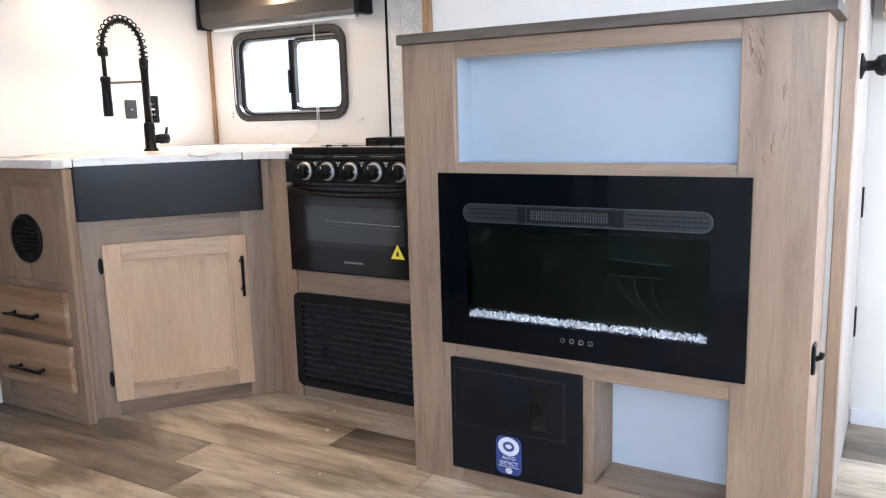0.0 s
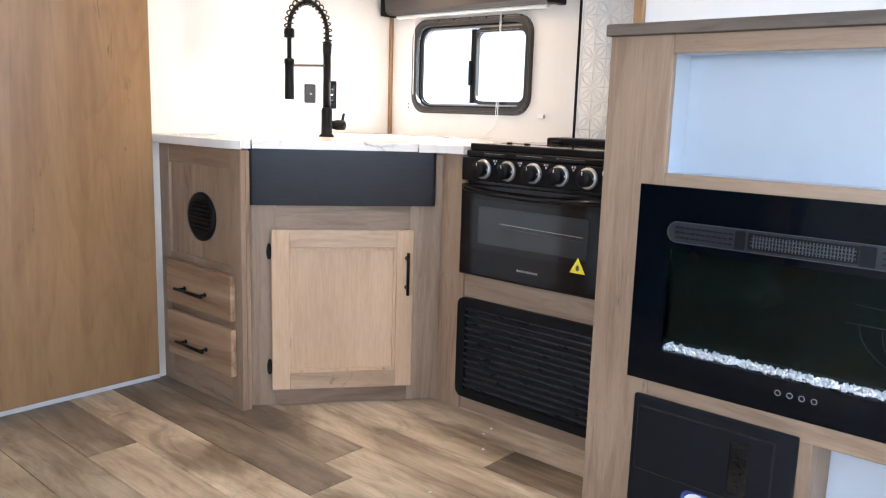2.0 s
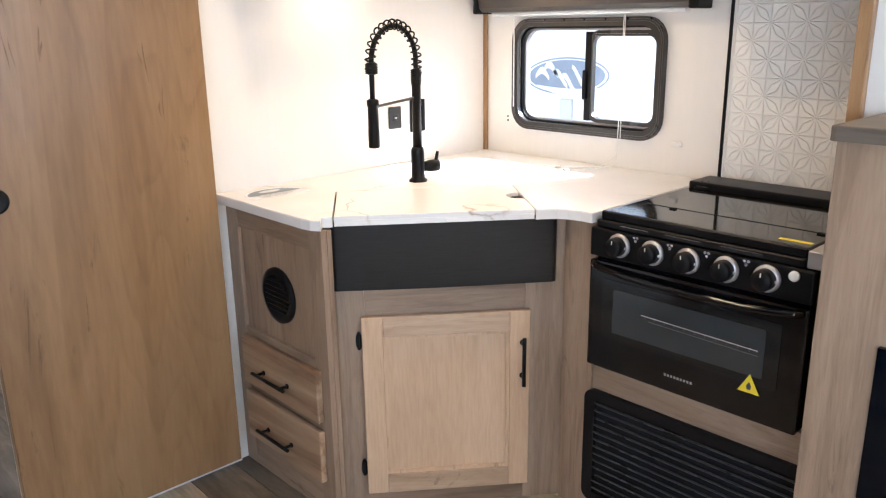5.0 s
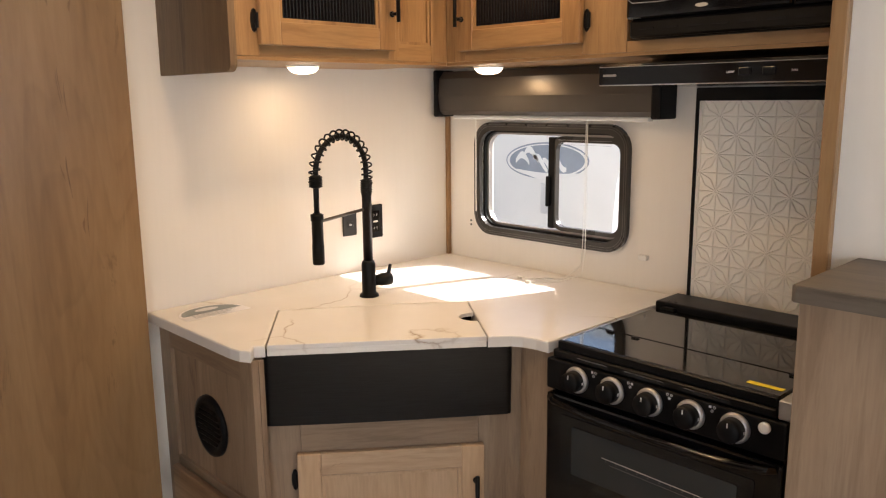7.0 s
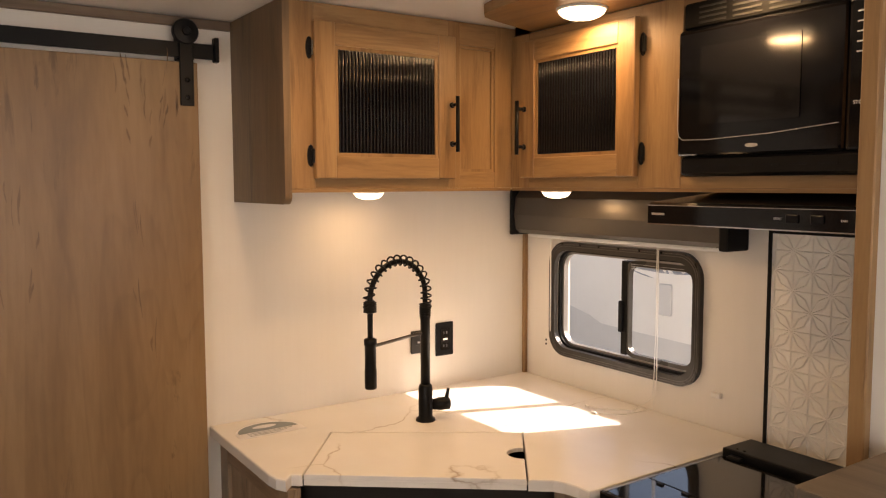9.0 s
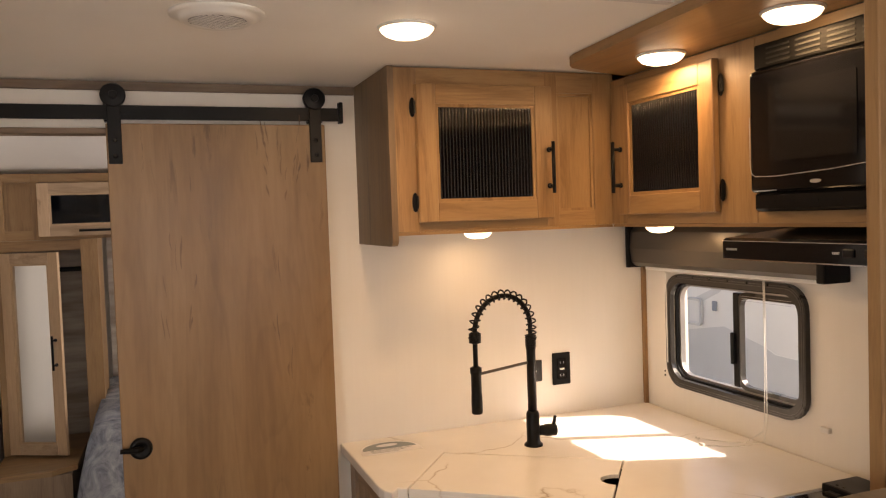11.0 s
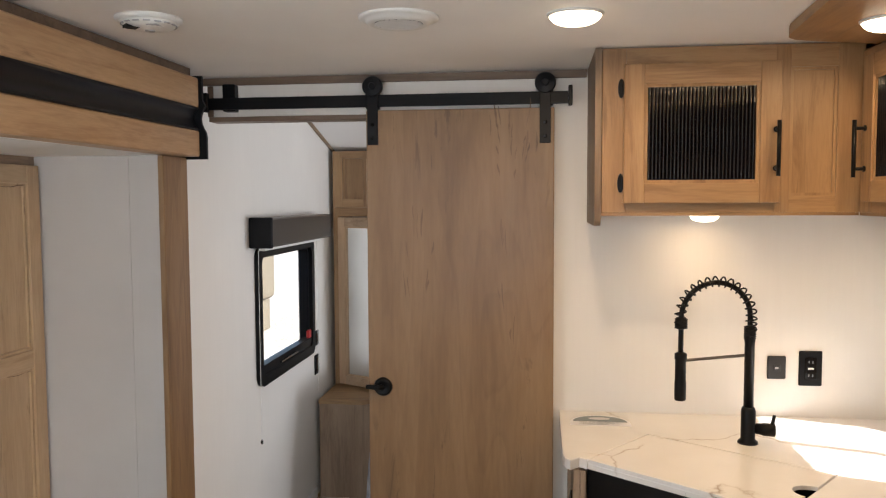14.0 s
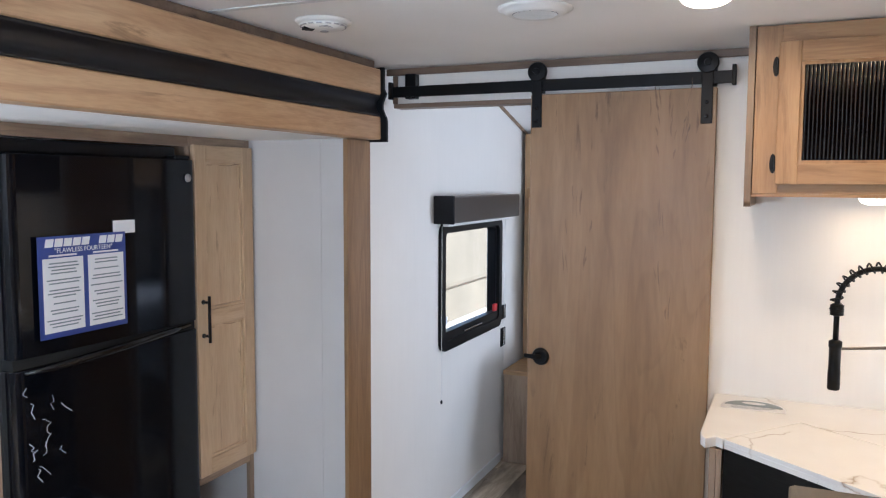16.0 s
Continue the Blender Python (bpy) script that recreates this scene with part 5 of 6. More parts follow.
sof = [(-2.405, 2.30), (-2.330, 2.30), (-2.262, 2.105), (-2.245, 2.070), (-2.215, 2.045), (-2.17, 2.034), (-1.62, 1.994), (-1.213, 1.990), (-1.213, 2.30)]
tagged(part("soffit_panel", slab(sof, 1.994, 2.018), UPPER_WOOD_X), "maple ceiling panel with a rounded corner and round lights", "panel", kind="structure")

mw = thing("microwave", (-1.5, 2.45, 1.583), "gloss black built-in microwave with vents above the door", "microwave")
MXW = -1.780
part("case", box(MXW, -1.215, 2.285, 2.63, 1.584, 1.965, 0.003), BLACK, mw)
part("top_trim", turned(box(MXW + 0.004, -1.216, 1.905, 1.962, 0, 0.014, 0.004), upright("y", 2.284)), MATT_BLACK, mw)
for g in range(5):
    for k in range(4):
        x = MXW + 0.045 + g * 0.085
        part("vent_slot", box(x, x + 0.068, 2.2685, 2.2705, 1.914 + k * 0.011, 1.918 + k * 0.011), DARK_INSIDE, mw)
wd = part("door", box(MXW - 0.004, -1.40, 2.262, 2.283, 1.628, 1.903, 0.010, seg=3), BLACK_GLOSS, mw, "gloss black microwave door")
part("door_glass", turned(slab(rounded(-1.722, -1.488, 1.695, 1.862, 0.006), 0, 0.0012), upright("y", 2.2615)), plain("smoked_microwave_glass", (0.008, 0.008, 0.009), 0.05, 0, 0.1, 5, 0), wd)
part("trim_line", tube([(MXW - 0.001, 2.2610, 1.80), (MXW - 0.0005, 2.2605, 1.690), (MXW + 0.004, 2.2602, 1.672), (MXW + 0.014, 2.2602, 1.664), (-1.70, 2.2602, 1.662), (-1.55, 2.2602, 1.668), (-1.41, 2.2605, 1.680)], 0.0008, 6), GREY_METAL, wd)
part("badge", disc_y(-1.592, 1.646, 0.015, 0.0042, 2.261, 0.0008), GREY_METAL, wd, "small pale badge")
kp = part("keypad", box(-1.398, -1.216, 2.264, 2.283, 1.628, 1.903, 0.006, seg=2), BLACK_GLOSS, mw, "black keypad")
for r, row in enumerate(("1  2  3", "4  5  6", "7  8  9")):
    words("keypad_digits", row, 0.012, upright("y", 2.2633) @ Matrix.Translation((-1.352, 1.780 - r * 0.0185, 0)), PAPER, kp)
words("keypad_word", "STOP", 0.0095, upright("y", 2.2633) @ Matrix.Translation((-1.374, 1.714, 0)), PAPER, kp)
for r in range(5):
    part("print_bar", box(-1.382, -1.366, 2.2628, 2.2638, 1.876 - r * 0.018, 1.8785 - r * 0.018), PAPER, kp)
part("lower_vent", turned(box(MXW + 0.004, -1.216, 1.586, 1.626, 0, 0.018, 0.005), upright("y", 2.284)), BLACK, mw)
for k in range(9):
    part("vent_bar", box(MXW + 0.03 + k * 0.06, MXW + 0.07 + k * 0.06, 2.2645, 2.2665, 1.604, 1.608, 0), GREY_PLASTIC, mw)

hood = thing("range_hood", (-1.5, 2.43, 1.475), "slim gloss black range hood under the cabinet", "range hood")
own = bmesh.new()
prof = [(2.205, 1.478), (2.205, 1.520), (2.215, 1.526), (2.44, 1.546), (2.655, 1.546), (2.655, 1.478)]
lo = [own.verts.new((-1.812, y, z)) for y, z in prof]
hi = [own.verts.new((-1.214, y, z)) for y, z in prof]
for i in range(len(prof)):
    own.faces.new((lo[i], lo[(i + 1) % 6], hi[(i + 1) % 6], hi[i]))
own.faces.new(lo)
own.faces.new(hi)
part("canopy", own, BLACK_GLOSS, hood)
part("upper_line", box(-1.812, -1.214, 2.2040, 2.2052, 1.5188, 1.5202), GREY_METAL, hood)
part("edge_line", box(-1.812, -1.214, 2.2035, 2.2045, 1.477, 1.4795), CHROME, hood)
words("hood_word", "LIGHT", 0.0062, upright("y", 2.2042) @ Matrix.Translation((-1.49, 1.500, 0)), PAPER, hood)
words("hood_word", "FAN", 0.0062, upright("y", 2.2042) @ Matrix.Translation((-1.36, 1.500, 0)), PAPER, hood)
for x in (-1.46, -1.41):
    part("rocker", box(x - 0.013, x + 0.013, 2.2005, 2.2048, 1.493, 1.509, 0.002), GREY_PLASTIC, hood, "grey rocker switch")
part("name_bar", box(-1.80, -1.765, 2.2038, 2.2046, 1.498, 1.503), GREY_METAL, hood)

sh = thing("window_shade", (-2.3, 2.61, 1.385), "rolled-up shade behind a curved grey valance", "window shade")
own = bmesh.new()
prof = [(2.655, 1.545), (2.60, 1.545), (2.580, 1.52), (2.574, 1.46), (2.582, 1.41), (2.598, 1.396), (2.655, 1.396)]
lo = [own.verts.new((-2.745, y, z)) for y, z in prof]
hi = [own.verts.new((-1.895, y, z)) for y, z in prof]
for i in range(len(prof)):
    own.faces.new((lo[i], lo[(i + 1) % 7], hi[(i + 1) % 7], hi[i]))
part("valance", own, GREY_SHADE, sh)
for x, w in ((-2.762, 0.016), (-1.894, 0.030)):
    part("end_cap", box(x, x + w, 2.566, 2.656, 1.390, 1.550, 0.006, seg=2), BLACK_PLASTIC, sh)
part("bottom_rail", box(-2.72, -1.93, 2.62, 2.645, 1.382, 1.3955, 0.003), WHITE_PLASTIC, sh)
part("pull_cord", tube([(-2.155, 2.635, 1.385), (-2.156, 2.636, 1.15), (-2.16, 2.637, 0.99), (-2.163, 2.635, 0.93), (-2.20, 2.60, 0.889), (-2.26, 2.55, 0.8865), (-2.30, 2.52, 0.887)], 0.0014, 6), CORD, sh)
part("pull_cord", tube([(-2.150, 2.635, 1.385), (-2.150, 2.636, 1.15), (-2.150, 2.637, 0.98), (-2.152, 2.625, 0.90), (-2.19, 2.55, 0.8868), (-2.24, 2.49, 0.8868)], 0.0014, 6), CORD, sh)
for x, y in ((-2.31, 2.515), (-2.25, 2.482)):
    part("cord_end", box(x - 0.012, x + 0.008, y - 0.004, y + 0.004, 0.8845, 0.892, 0.002), CORD, sh)
part("guide_cord", tube([(-2.622, 2.636, 1.385), (-2.622, 2.637, 1.06)], 0.0022, 6), CORD, sh)
part("cord_cleat", box(-1.965, -1.935, 2.645, 2.659, 0.975, 0.99, 0.002), WHITE_PLASTIC, sh)

# ---- round lights ----
def puck(place, r, drop, power, label, group):
    x, y, z = place
    lt = thing("ceiling_light", place, label, "light", group)
    part("rim", lathe((x, y, z), (0, 0, -1), [(r * 1.06, 0), (r * 1.05, drop * 0.12), (r * 1.0, drop * 0.22), (r * 0.9, drop * 0.22)], 36), WHITE_PLASTIC, lt, "white rim", True)
    part("lens", lathe((x, y, z), (0, 0, -1), [(r * 0.98, drop * 0.16), (r * 0.92, drop * 0.42), (r * 0.80, drop * 0.68), (r * 0.60, drop * 0.88), (r * 0.30, drop)], 36), LED, lt, "lit opal lens", True)
    area_lamp("puck_lamp", (x, y, z - drop - 0.004), (x, y, z - 1), r * 1.8, r * 1.8, power, WARM, "DISK")
    return lt
puck((-1.995, 1.512, 2.02), 0.062, 0.026, LAMP * 1.6, "round opal ceiling light, lit", "round lights")
puck((-2.035, 2.208, 1.994), 0.060, 0.026, LAMP, "round opal light under the maple panel, lit", "round lights")
puck((-1.59, 2.205, 1.994), 0.060, 0.026, LAMP, "round opal light under the maple panel, lit", "round lights")
puck((-2.62, 1.93, 1.548), 0.045, 0.024, LAMP * 0.22, "round opal light under the upper cabinet, lit", "under-cabinet lights")
puck((-2.39, 2.45, 1.548), 0.045, 0.024, LAMP * 0.31, "round opal light under the upper cabinet, lit", "under-cabinet lights")

spk = thing("ceiling_speaker", (-1.972, 1.106, 2.02), "round white ceiling vent with slatted centre", "vent")
part("rim", lathe((-1.972, 1.106, 2.02), (0, 0, -1), [(0.094, 0), (0.094, 0.004), (0.086, 0.008), (0.080, 0.008), (0.076, 0.013), (0.064, 0.019), (0.058, 0.016), (0.01, 0.016)], 40), WHITE_PLASTIC, spk, "", True)
for k in range(11):
    x = -0.050 + k * 0.010
    half = math.sqrt(max(1e-4, 0.056 ** 2 - x * x))
    part("slat", turned(box(x - 0.0026, x + 0.0026, -half, half, 2.0022, 2.0034), Matrix.Translation((-1.972, 1.106, 0)) @ Matrix.Rotation(radians(35), 4, "Z")), WHITE_PLASTIC, spk)
part("throat", lathe((-1.972, 1.106, 2.0045), (0, 0, -1), [(0.057, 0), (0.057, 0.0009)], 32), SLOT_GREY, spk)
smk = thing("smoke_alarm", (-1.90, 0.53, 2.02), "round white smoke alarm with side slots", "smoke alarm")
part("base", lathe((-1.90, 0.53, 2.02), (0, 0, -1), [(0.076, 0), (0.076, 0.006), (0.070, 0.011)], 36), WHITE_PLASTIC, smk, "", True)
part("cap", lathe((-1.90, 0.53, 2.009), (0, 0, -1), [(0.066, 0), (0.056, 0.009), (0.040, 0.014), (0.01, 0.016)], 36), WHITE_PLASTIC, smk, "", True)
for k in range(16):
    a = k * math.tau / 16
    part("slot", turned(box(-0.0075, 0.0075, 0.056, 0.0625, -0.0014, 0.0014), Matrix.Translation((-1.90, 0.53, 2.0035)) @ Matrix.Rotation(a, 4, "Z")), GREY_METAL, smk)
for k in range(5):
    part("sound_slit", box(-1.890 + k * 0.008, -1.887 + k * 0.008, 0.545, 0.572, 1.9958, 1.9975), GREY_METAL, smk)
part("test_button", lathe((-1.905, 0.53, 1.994), (0, 0, -1), [(0.012, 0), (0.011, 0.003)], 16), GREY_METAL, smk)
part("dark_window", slab([(-1.872, 0.480), (-1.852, 0.500), (-1.872, 0.522), (-1.892, 0.500)], 1.9935, 2.001), DARK_INSIDE, smk)

# ---- fireplace cabinet ----
FY0 = 1.747
fc = thing("fireplace_cabinet", (-0.64, 1.86, 0), "greige maple media cabinet with two open niches and a dark top", "cabinet")
def fcp(name, x0, x1, z0, z1, mat, y0=FY0, y1=FY0 + 0.018, label="", bev=0.0012):
    return part(name, box(x0, x1, y0, y1, z0, z1, bev), mat, fc, label)
fcp("stile", -1.142, -0.988, 0.0, 1.168, FRAME_WOOD)
rs_stile = fcp("stile", -0.306, -0.146, 0.0, 1.168, FRAME_WOOD)
streaks(rs_stile, upright("y", FY0 - 0.0001), -0.295, -0.262, 1.05, 1.14, 22, 2, 0.03)
streaks(rs_stile, upright("y", FY0 - 0.0001), -0.29, -0.20, 0.85, 1.05, 9, 6, 0.05)
fcp("rail", -0.9875, -0.3065, 1.128, 1.168, FRAME_WOOD_X, FY0 + 0.0006)
fcp("rail", -0.9875, -0.3065, 0.835, 0.869, FRAME_WOOD_X, FY0 + 0.0006)
fcp("rail", -0.9875, -0.3065, 0.345, 0.40, FRAME_WOOD_X, FY0 + 0.0006)
fcp("rail", -0.9875, -0.3065, 0.0, 0.072, FRAME_WOOD_X, FY0 + 0.0006)
fcp("mullion", -0.655, -0.620, 0.0725, 0.3445, FRAME_WOOD, FY0 + 0.0006)
# returns and back of the upper niche carry painted shade
fcp("niche_side", -1.004, -0.9885, 0.855, 1.145, PANEL_SHADED, FY0 + 0.0185, FY0 + 0.0895, "", 0)
fcp("niche_side", -0.305, -0.290, 0.855, 1.145, PANEL_SHADED, FY0 + 0.0185, FY0 + 0.0895, "", 0)
fcp("niche_head", -0.988, -0.3055, 1.129, 1.145, PANEL_SHADED, FY0 + 0.0185, FY0 + 0.0895, "", 0)
fcp("niche_floor", -0.988, -0.3055, 0.855, 0.868, PANEL_SHADED, FY0 + 0.0185, FY0 + 0.0895, "", 0)
fcp("niche_back", -1.004, -0.290, 0.855, 1.145, PANEL_SHADED, FY0 + 0.090, FY0 + 0.096, "white backing board of the open niche, lighting painted into its colour", 0)
fcp("niche_back", -0.70, -0.29, 0.05, 0.36, PANEL_LIT, 1.90, 1.906, "white backing board of the open niche, lighting painted into its colour", 0)
fcp("niche_side", -0.640, -0.6205, 0.074, 0.343, FRAME_WOOD, FY0 + 0.0185, 1.899)
fcp("niche_side", -0.306, -0.29, 0.05, 0.36, FRAME_WOOD, FY0 + 0.0185, 1.899)
fcp("niche_floor", -0.620, -0.3065, 0.055, 0.0725, FRAME_WOOD_X, FY0 + 0.0185, 1.899)
fcp("niche_head", -0.620, -0.3065, 0.345, 0.36, FRAME_WOOD_X, FY0 + 0.0185, 1.899)
fcp("side_panel", -0.164, -0.146, 0.0, 1.168, FRAME_WOOD, FY0 + 0.0185, 1.984)
fcp("side_panel", -1.142, -1.124, 0.0, 1.168, FRAME_WOOD, FY0 + 0.0185, 1.984)
part("top", slab([(-1.138, 1.722), (-0.130, 1.722), (-0.127, 1.728), (-0.127, 1.984), (-1.146, 1.984), (-1.146, 1.729)], 1.1685, 1.193, 0.003), TOP_LAM, fc, "grey-brown laminate top")
lt = fcp("side_latch", -0.1455, -0.138, 0.425, 0.49, BLACK, 1.757, 1.80, "small black latch", 0.003)
part("latch_tongue", tube([(-0.138, 1.765, 0.46), (-0.128, 1.765, 0.465), (-0.126, 1.765, 0.475)], 0.006, 8), BLACK, lt)

fp = thing("electric_fireplace", (-0.65, 1.745, 0.393), "black glass electric fireplace with clear crystals", "fireplace")
FG = FY0 - 0.012
part("front_glass", turned(ring([(-1.036, 0.393), (-0.272, 0.393), (-0.272, 0.843), (-1.036, 0.843)], [(-0.958, 0.470), (-0.354, 0.470), (-0.354, 0.705), (-0.958, 0.705)], 0, 0.011), upright("y", FY0 - 0.001)), BLACK_GLASS, fp, "black glass surround")
part("fire_box", box(-0.965, -0.347, FY0 + 0.0185, FY0 + 0.022, 0.46, 0.72), plain("dark_screen", (0.010, 0.013, 0.012), 0.25, 0, 0.2, 4, 0), fp)
part("box_floor", box(-0.958, -0.354, FY0 - 0.010, FY0 + 0.018, 0.462, 0.4695), BLACK, fp)
part("screen", box(-0.9575, -0.3545, FY0 - 0.009, FY0 - 0.007, 0.498, 0.7045), glass("smoked_clear", (0.55, 0.60, 0.58)), fp)
part("slot_edge", turned(ring(rounded(-0.9635, -0.3485, 0.7205, 0.7675, 0.0230), rounded(-0.962, -0.350, 0.722, 0.766, 0.0215), 0, 0.0016), upright("y", FG - 0.0002)), HEATER_GREY, fp)
slot = part("air_slot", turned(slab(rounded(-0.962, -0.350, 0.722, 0.766, 0.0215), 0, 0.0012), upright("y", FG - 0.0002)), SLOT_GREY, fp, "grey heater slot with slats")
for x0, x1, step, mt in ((-0.945, -0.82, 0.012, BLACK), (-0.535, -0.365, 0.012, BLACK)):
    for r in range(3):
        k = x0
        while k < x1:
            part("fin", box(k, k + 0.009, FG - 0.0026, FG - 0.0014, 0.731 + r * 0.011, 0.735 + r * 0.011), mt, slot)
            k += step
k = -0.775
part("heater_bed", box(-0.785, -0.575, FG - 0.0022, FG - 0.0014, 0.727, 0.762), BLACK, slot)
while k < -0.585:
    part("heater_bar", box(k, k + 0.0022, FG - 0.004, FG - 0.0023, 0.731, 0.757), HEATER_GREY, slot)
    k += 0.0065
for z in (0.736, 0.7435, 0.751):
    part("heater_rail", box(-0.78, -0.58, FG - 0.0045, FG - 0.0025, z, z + 0.0010), HEATER_GREY, slot)
for x0, x1 in ((-0.812, -0.790), (-0.574, -0.545)):
    part("slot_post", box(x0, x1, FG - 0.0036, FG - 0.0014, 0.724, 0.764), GREY_PLASTIC, slot)
rng = random.Random(4)
for k in range(300):
    own = bmesh.new()
    bmesh.ops.create_icosphere(own, subdivisions=1, radius=rng.uniform(0.0034, 0.0056))
    for v in own.verts:
        v.co *= rng.uniform(0.7, 1.3)
    layer = (0, 1, 0, 1, 2)[k % 5]
    bmesh.ops.translate(own, verts=own.verts, vec=(-0.952 + 0.592 * k / 300 + rng.uniform(-0.004, 0.004), FY0 + rng.uniform(-0.005, 0.012), 0.4735 + layer * 0.0045 + rng.uniform(0, 0.002)))
    part("crystal", own, CRYSTAL, fp)
bed = bmesh.new()
for k in range(420):
    own = bmesh.new()
    bmesh.ops.create_icosphere(own, subdivisions=1, radius=rng.uniform(0.003, 0.005))
    for v in own.verts:
        v.co *= rng.uniform(0.7, 1.3)
    bmesh.ops.translate(own, verts=own.verts, vec=(rng.uniform(-0.952, -0.360), FY0 + rng.uniform(-0.005, 0.014), 0.4725 + rng.uniform(0, 0.013)))
    join(bed, own)
tagged(part("crystal_bed", bed, CRYSTAL, fp), kind="stuff")
for k in range(4):
    part("touch_mark", turned(ring([(x, z) for x, z in [(-0.695 + k * 0.0237 + 0.0062 * math.cos(a), 0.4395 + 0.0062 * math.sin(a)) for a in [q * math.tau / 16 for q in range(16)]]],
         [(-0.695 + k * 0.0237 + 0.0048 * math.cos(a), 0.4395 + 0.0048 * math.sin(a)) for a in [q * math.tau / 16 for q in range(16)]], 0, 0.0006), upright("y", FG)), GREY_METAL, fp)

for x, z, dx, drop in ((-0.560, 0.608, 0.060, 0.075), (-0.520, 0.605, 0.055, 0.090), (-0.480, 0.602, 0.030, 0.080)):
    part("film_crease", tube([(x + dx * (q / 8) ** 2, FY0 - 0.0096, z - drop * q / 8) for q in range(9)], 0.0003, 5), FAINT_CREASE, fp)
part("film_crease", tube([(-0.585, FY0 - 0.0096, 0.612), (-0.52, FY0 - 0.0096, 0.611), (-0.455, FY0 - 0.0096, 0.613)], 0.0004, 5), FAINT_CREASE, fp)
part("film_crease", tube([(-0.575, FY0 - 0.0096, 0.650), (-0.50, FY0 - 0.0096, 0.645), (-0.44, FY0 - 0.0096, 0.644)], 0.0004, 5), FAINT_CREASE, fp)

pc = thing("power_centre", (-0.84, 1.745, 0.047), "charcoal plastic power panel with hinged door and sticker", "electrical panel")
part("frame", box(-1.012, -0.644, FY0 - 0.016, FY0 - 0.0005, 0.047, 0.356, 0.005, seg=2), GREY_PLASTIC, pc)
pd = part("door", box(-0.998, -0.689, FY0 - 0.0195, FY0 - 0.0145, 0.178, 0.330, 0.0015), GREY_PLASTIC, pc, "charcoal plastic door")
part("seam", turned(ring([(-1.001, 0.175), (-0.686, 0.175), (-0.686, 0.333), (-1.001, 0.333)], [(-0.9975, 0.1785), (-0.6895, 0.1785), (-0.6895, 0.3295), (-0.9975, 0.3295)], 0, 0.0008), upright("y", FY0 - 0.0162)), DARK_INSIDE, pd)
part("latch", box(-0.778, -0.736, FY0 - 0.0215, FY0 - 0.0185, 0.195, 0.312, 0.002), BLACK_GLOSS, pd, "glossy black taped latch")
tape = bmesh.new()
for k in range(46):
    x, z = rng.uniform(-0.774, -0.745), rng.uniform(0.20, 0.30)
    own = box(x, x + rng.uniform(0.003, 0.012), FY0 - 0.0232, FY0 - 0.0212, z, z + rng.uniform(0.002, 0.007), 0.0006)
    bmesh.ops.rotate(own, cent=(x, FY0, z), matrix=Matrix.Rotation(rng.uniform(-1, 1), 3, "Y"), verts=own.verts)
    join(tape, own)
part("tape_wrinkle", tape, BLACK_GLOSS, pd)
stk = part("sticker", turned(slab(rounded(-0.878, -0.806, 0.060, 0.165, 0.018), 0, 0.0006), upright("y", FY0 - 0.0162)), BLUE_PRINT, pc, "blue and white oval sticker")
part("dial_ring", disc_y(-0.842, 0.137, 0.030, 0.025, FY0 - 0.0168, 0.0004, 0.55), PAPER, stk)
part("dial_dot", disc_y(-0.842, 0.137, 0.009, 0.006, FY0 - 0.0168, 0.0004), PAPER, stk)
words("sticker_word", "AUTO", 0.014, upright("y", FY0 - 0.0172) @ Matrix.Translation((-0.842, 0.1055, 0)), PAPER, stk)
words("sticker_word", "DETECT", 0.014, upright("y", FY0 - 0.0172) @ Matrix.Translation((-0.842, 0.0905, 0)), PAPER, stk)
part("sticker_bar", box(-0.870, -0.814, FY0 - 0.0174, FY0 - 0.0168, 0.0805, 0.0820), PAPER, stk)
part("sticker_seal", disc_y(-0.842, 0.070, 0.010, 0.008, FY0 - 0.0168, 0.0004), PAPER, stk)

# ---- slide-out: pantry and fridge ----
YS = -0.135
MP = Matrix(((1, 0, 0, 0), (0, 0, 1, YS), (0, 1, 0, 0), (0, 0, 0, 1)))
pa = thing("pantry_cabinet", (-2.27, -0.45, 0), "light maple pantry with a tall two-panel door over an open cubby", "cabinet")
part("stile", box(-2.4285, -2.405, YS - 0.018, YS, 0, 1.7345, 0.001), FRAME_WOOD, pa)
part("stile", box(-2.128, -2.108, YS - 0.018, YS, 0, 1.7345, 0.001), FRAME_WOOD, pa)
part("rail", box(-2.4045, -2.1285, YS - 0.018, YS - 0.0006, 1.675, 1.7345), FRAME_WOOD_X, pa)
part("rail", box(-2.4045, -2.1285, YS - 0.018, YS - 0.0006, 0.525, 0.575), FRAME_WOOD_X, pa)
part("body", box(-2.4285, -2.108, -0.79, YS - 0.0185, 0.53, 1.734), FRAME_WOOD, pa)
part("cubby_back", box(-2.4285, -2.108, -0.79, -0.45, 0, 0.529), FRAME_WOOD, pa)
part("cubby_floor", box(-2.4045, -2.1285, -0.45, YS - 0.002, 0.0, 0.05), FRAME_WOOD, pa)
door = part("door", box(-2.418, -2.362, YS + 0.002, YS + 0.022, 0.560, 1.706, 0.002), PANTRY_WOOD, pa, "light maple door with two panels")
part("stile", box(-2.168, -2.112, YS + 0.002, YS + 0.022, 0.560, 1.706, 0.002), PANTRY_WOOD, door)
for a, b in ((0.560, 0.616), (1.085, 1.141), (1.650, 1.706)):
    part("rail", box(-2.3615, -2.1685, YS + 0.002, YS + 0.0214, a, b, 0.0015), PANTRY_WOOD_X, door)
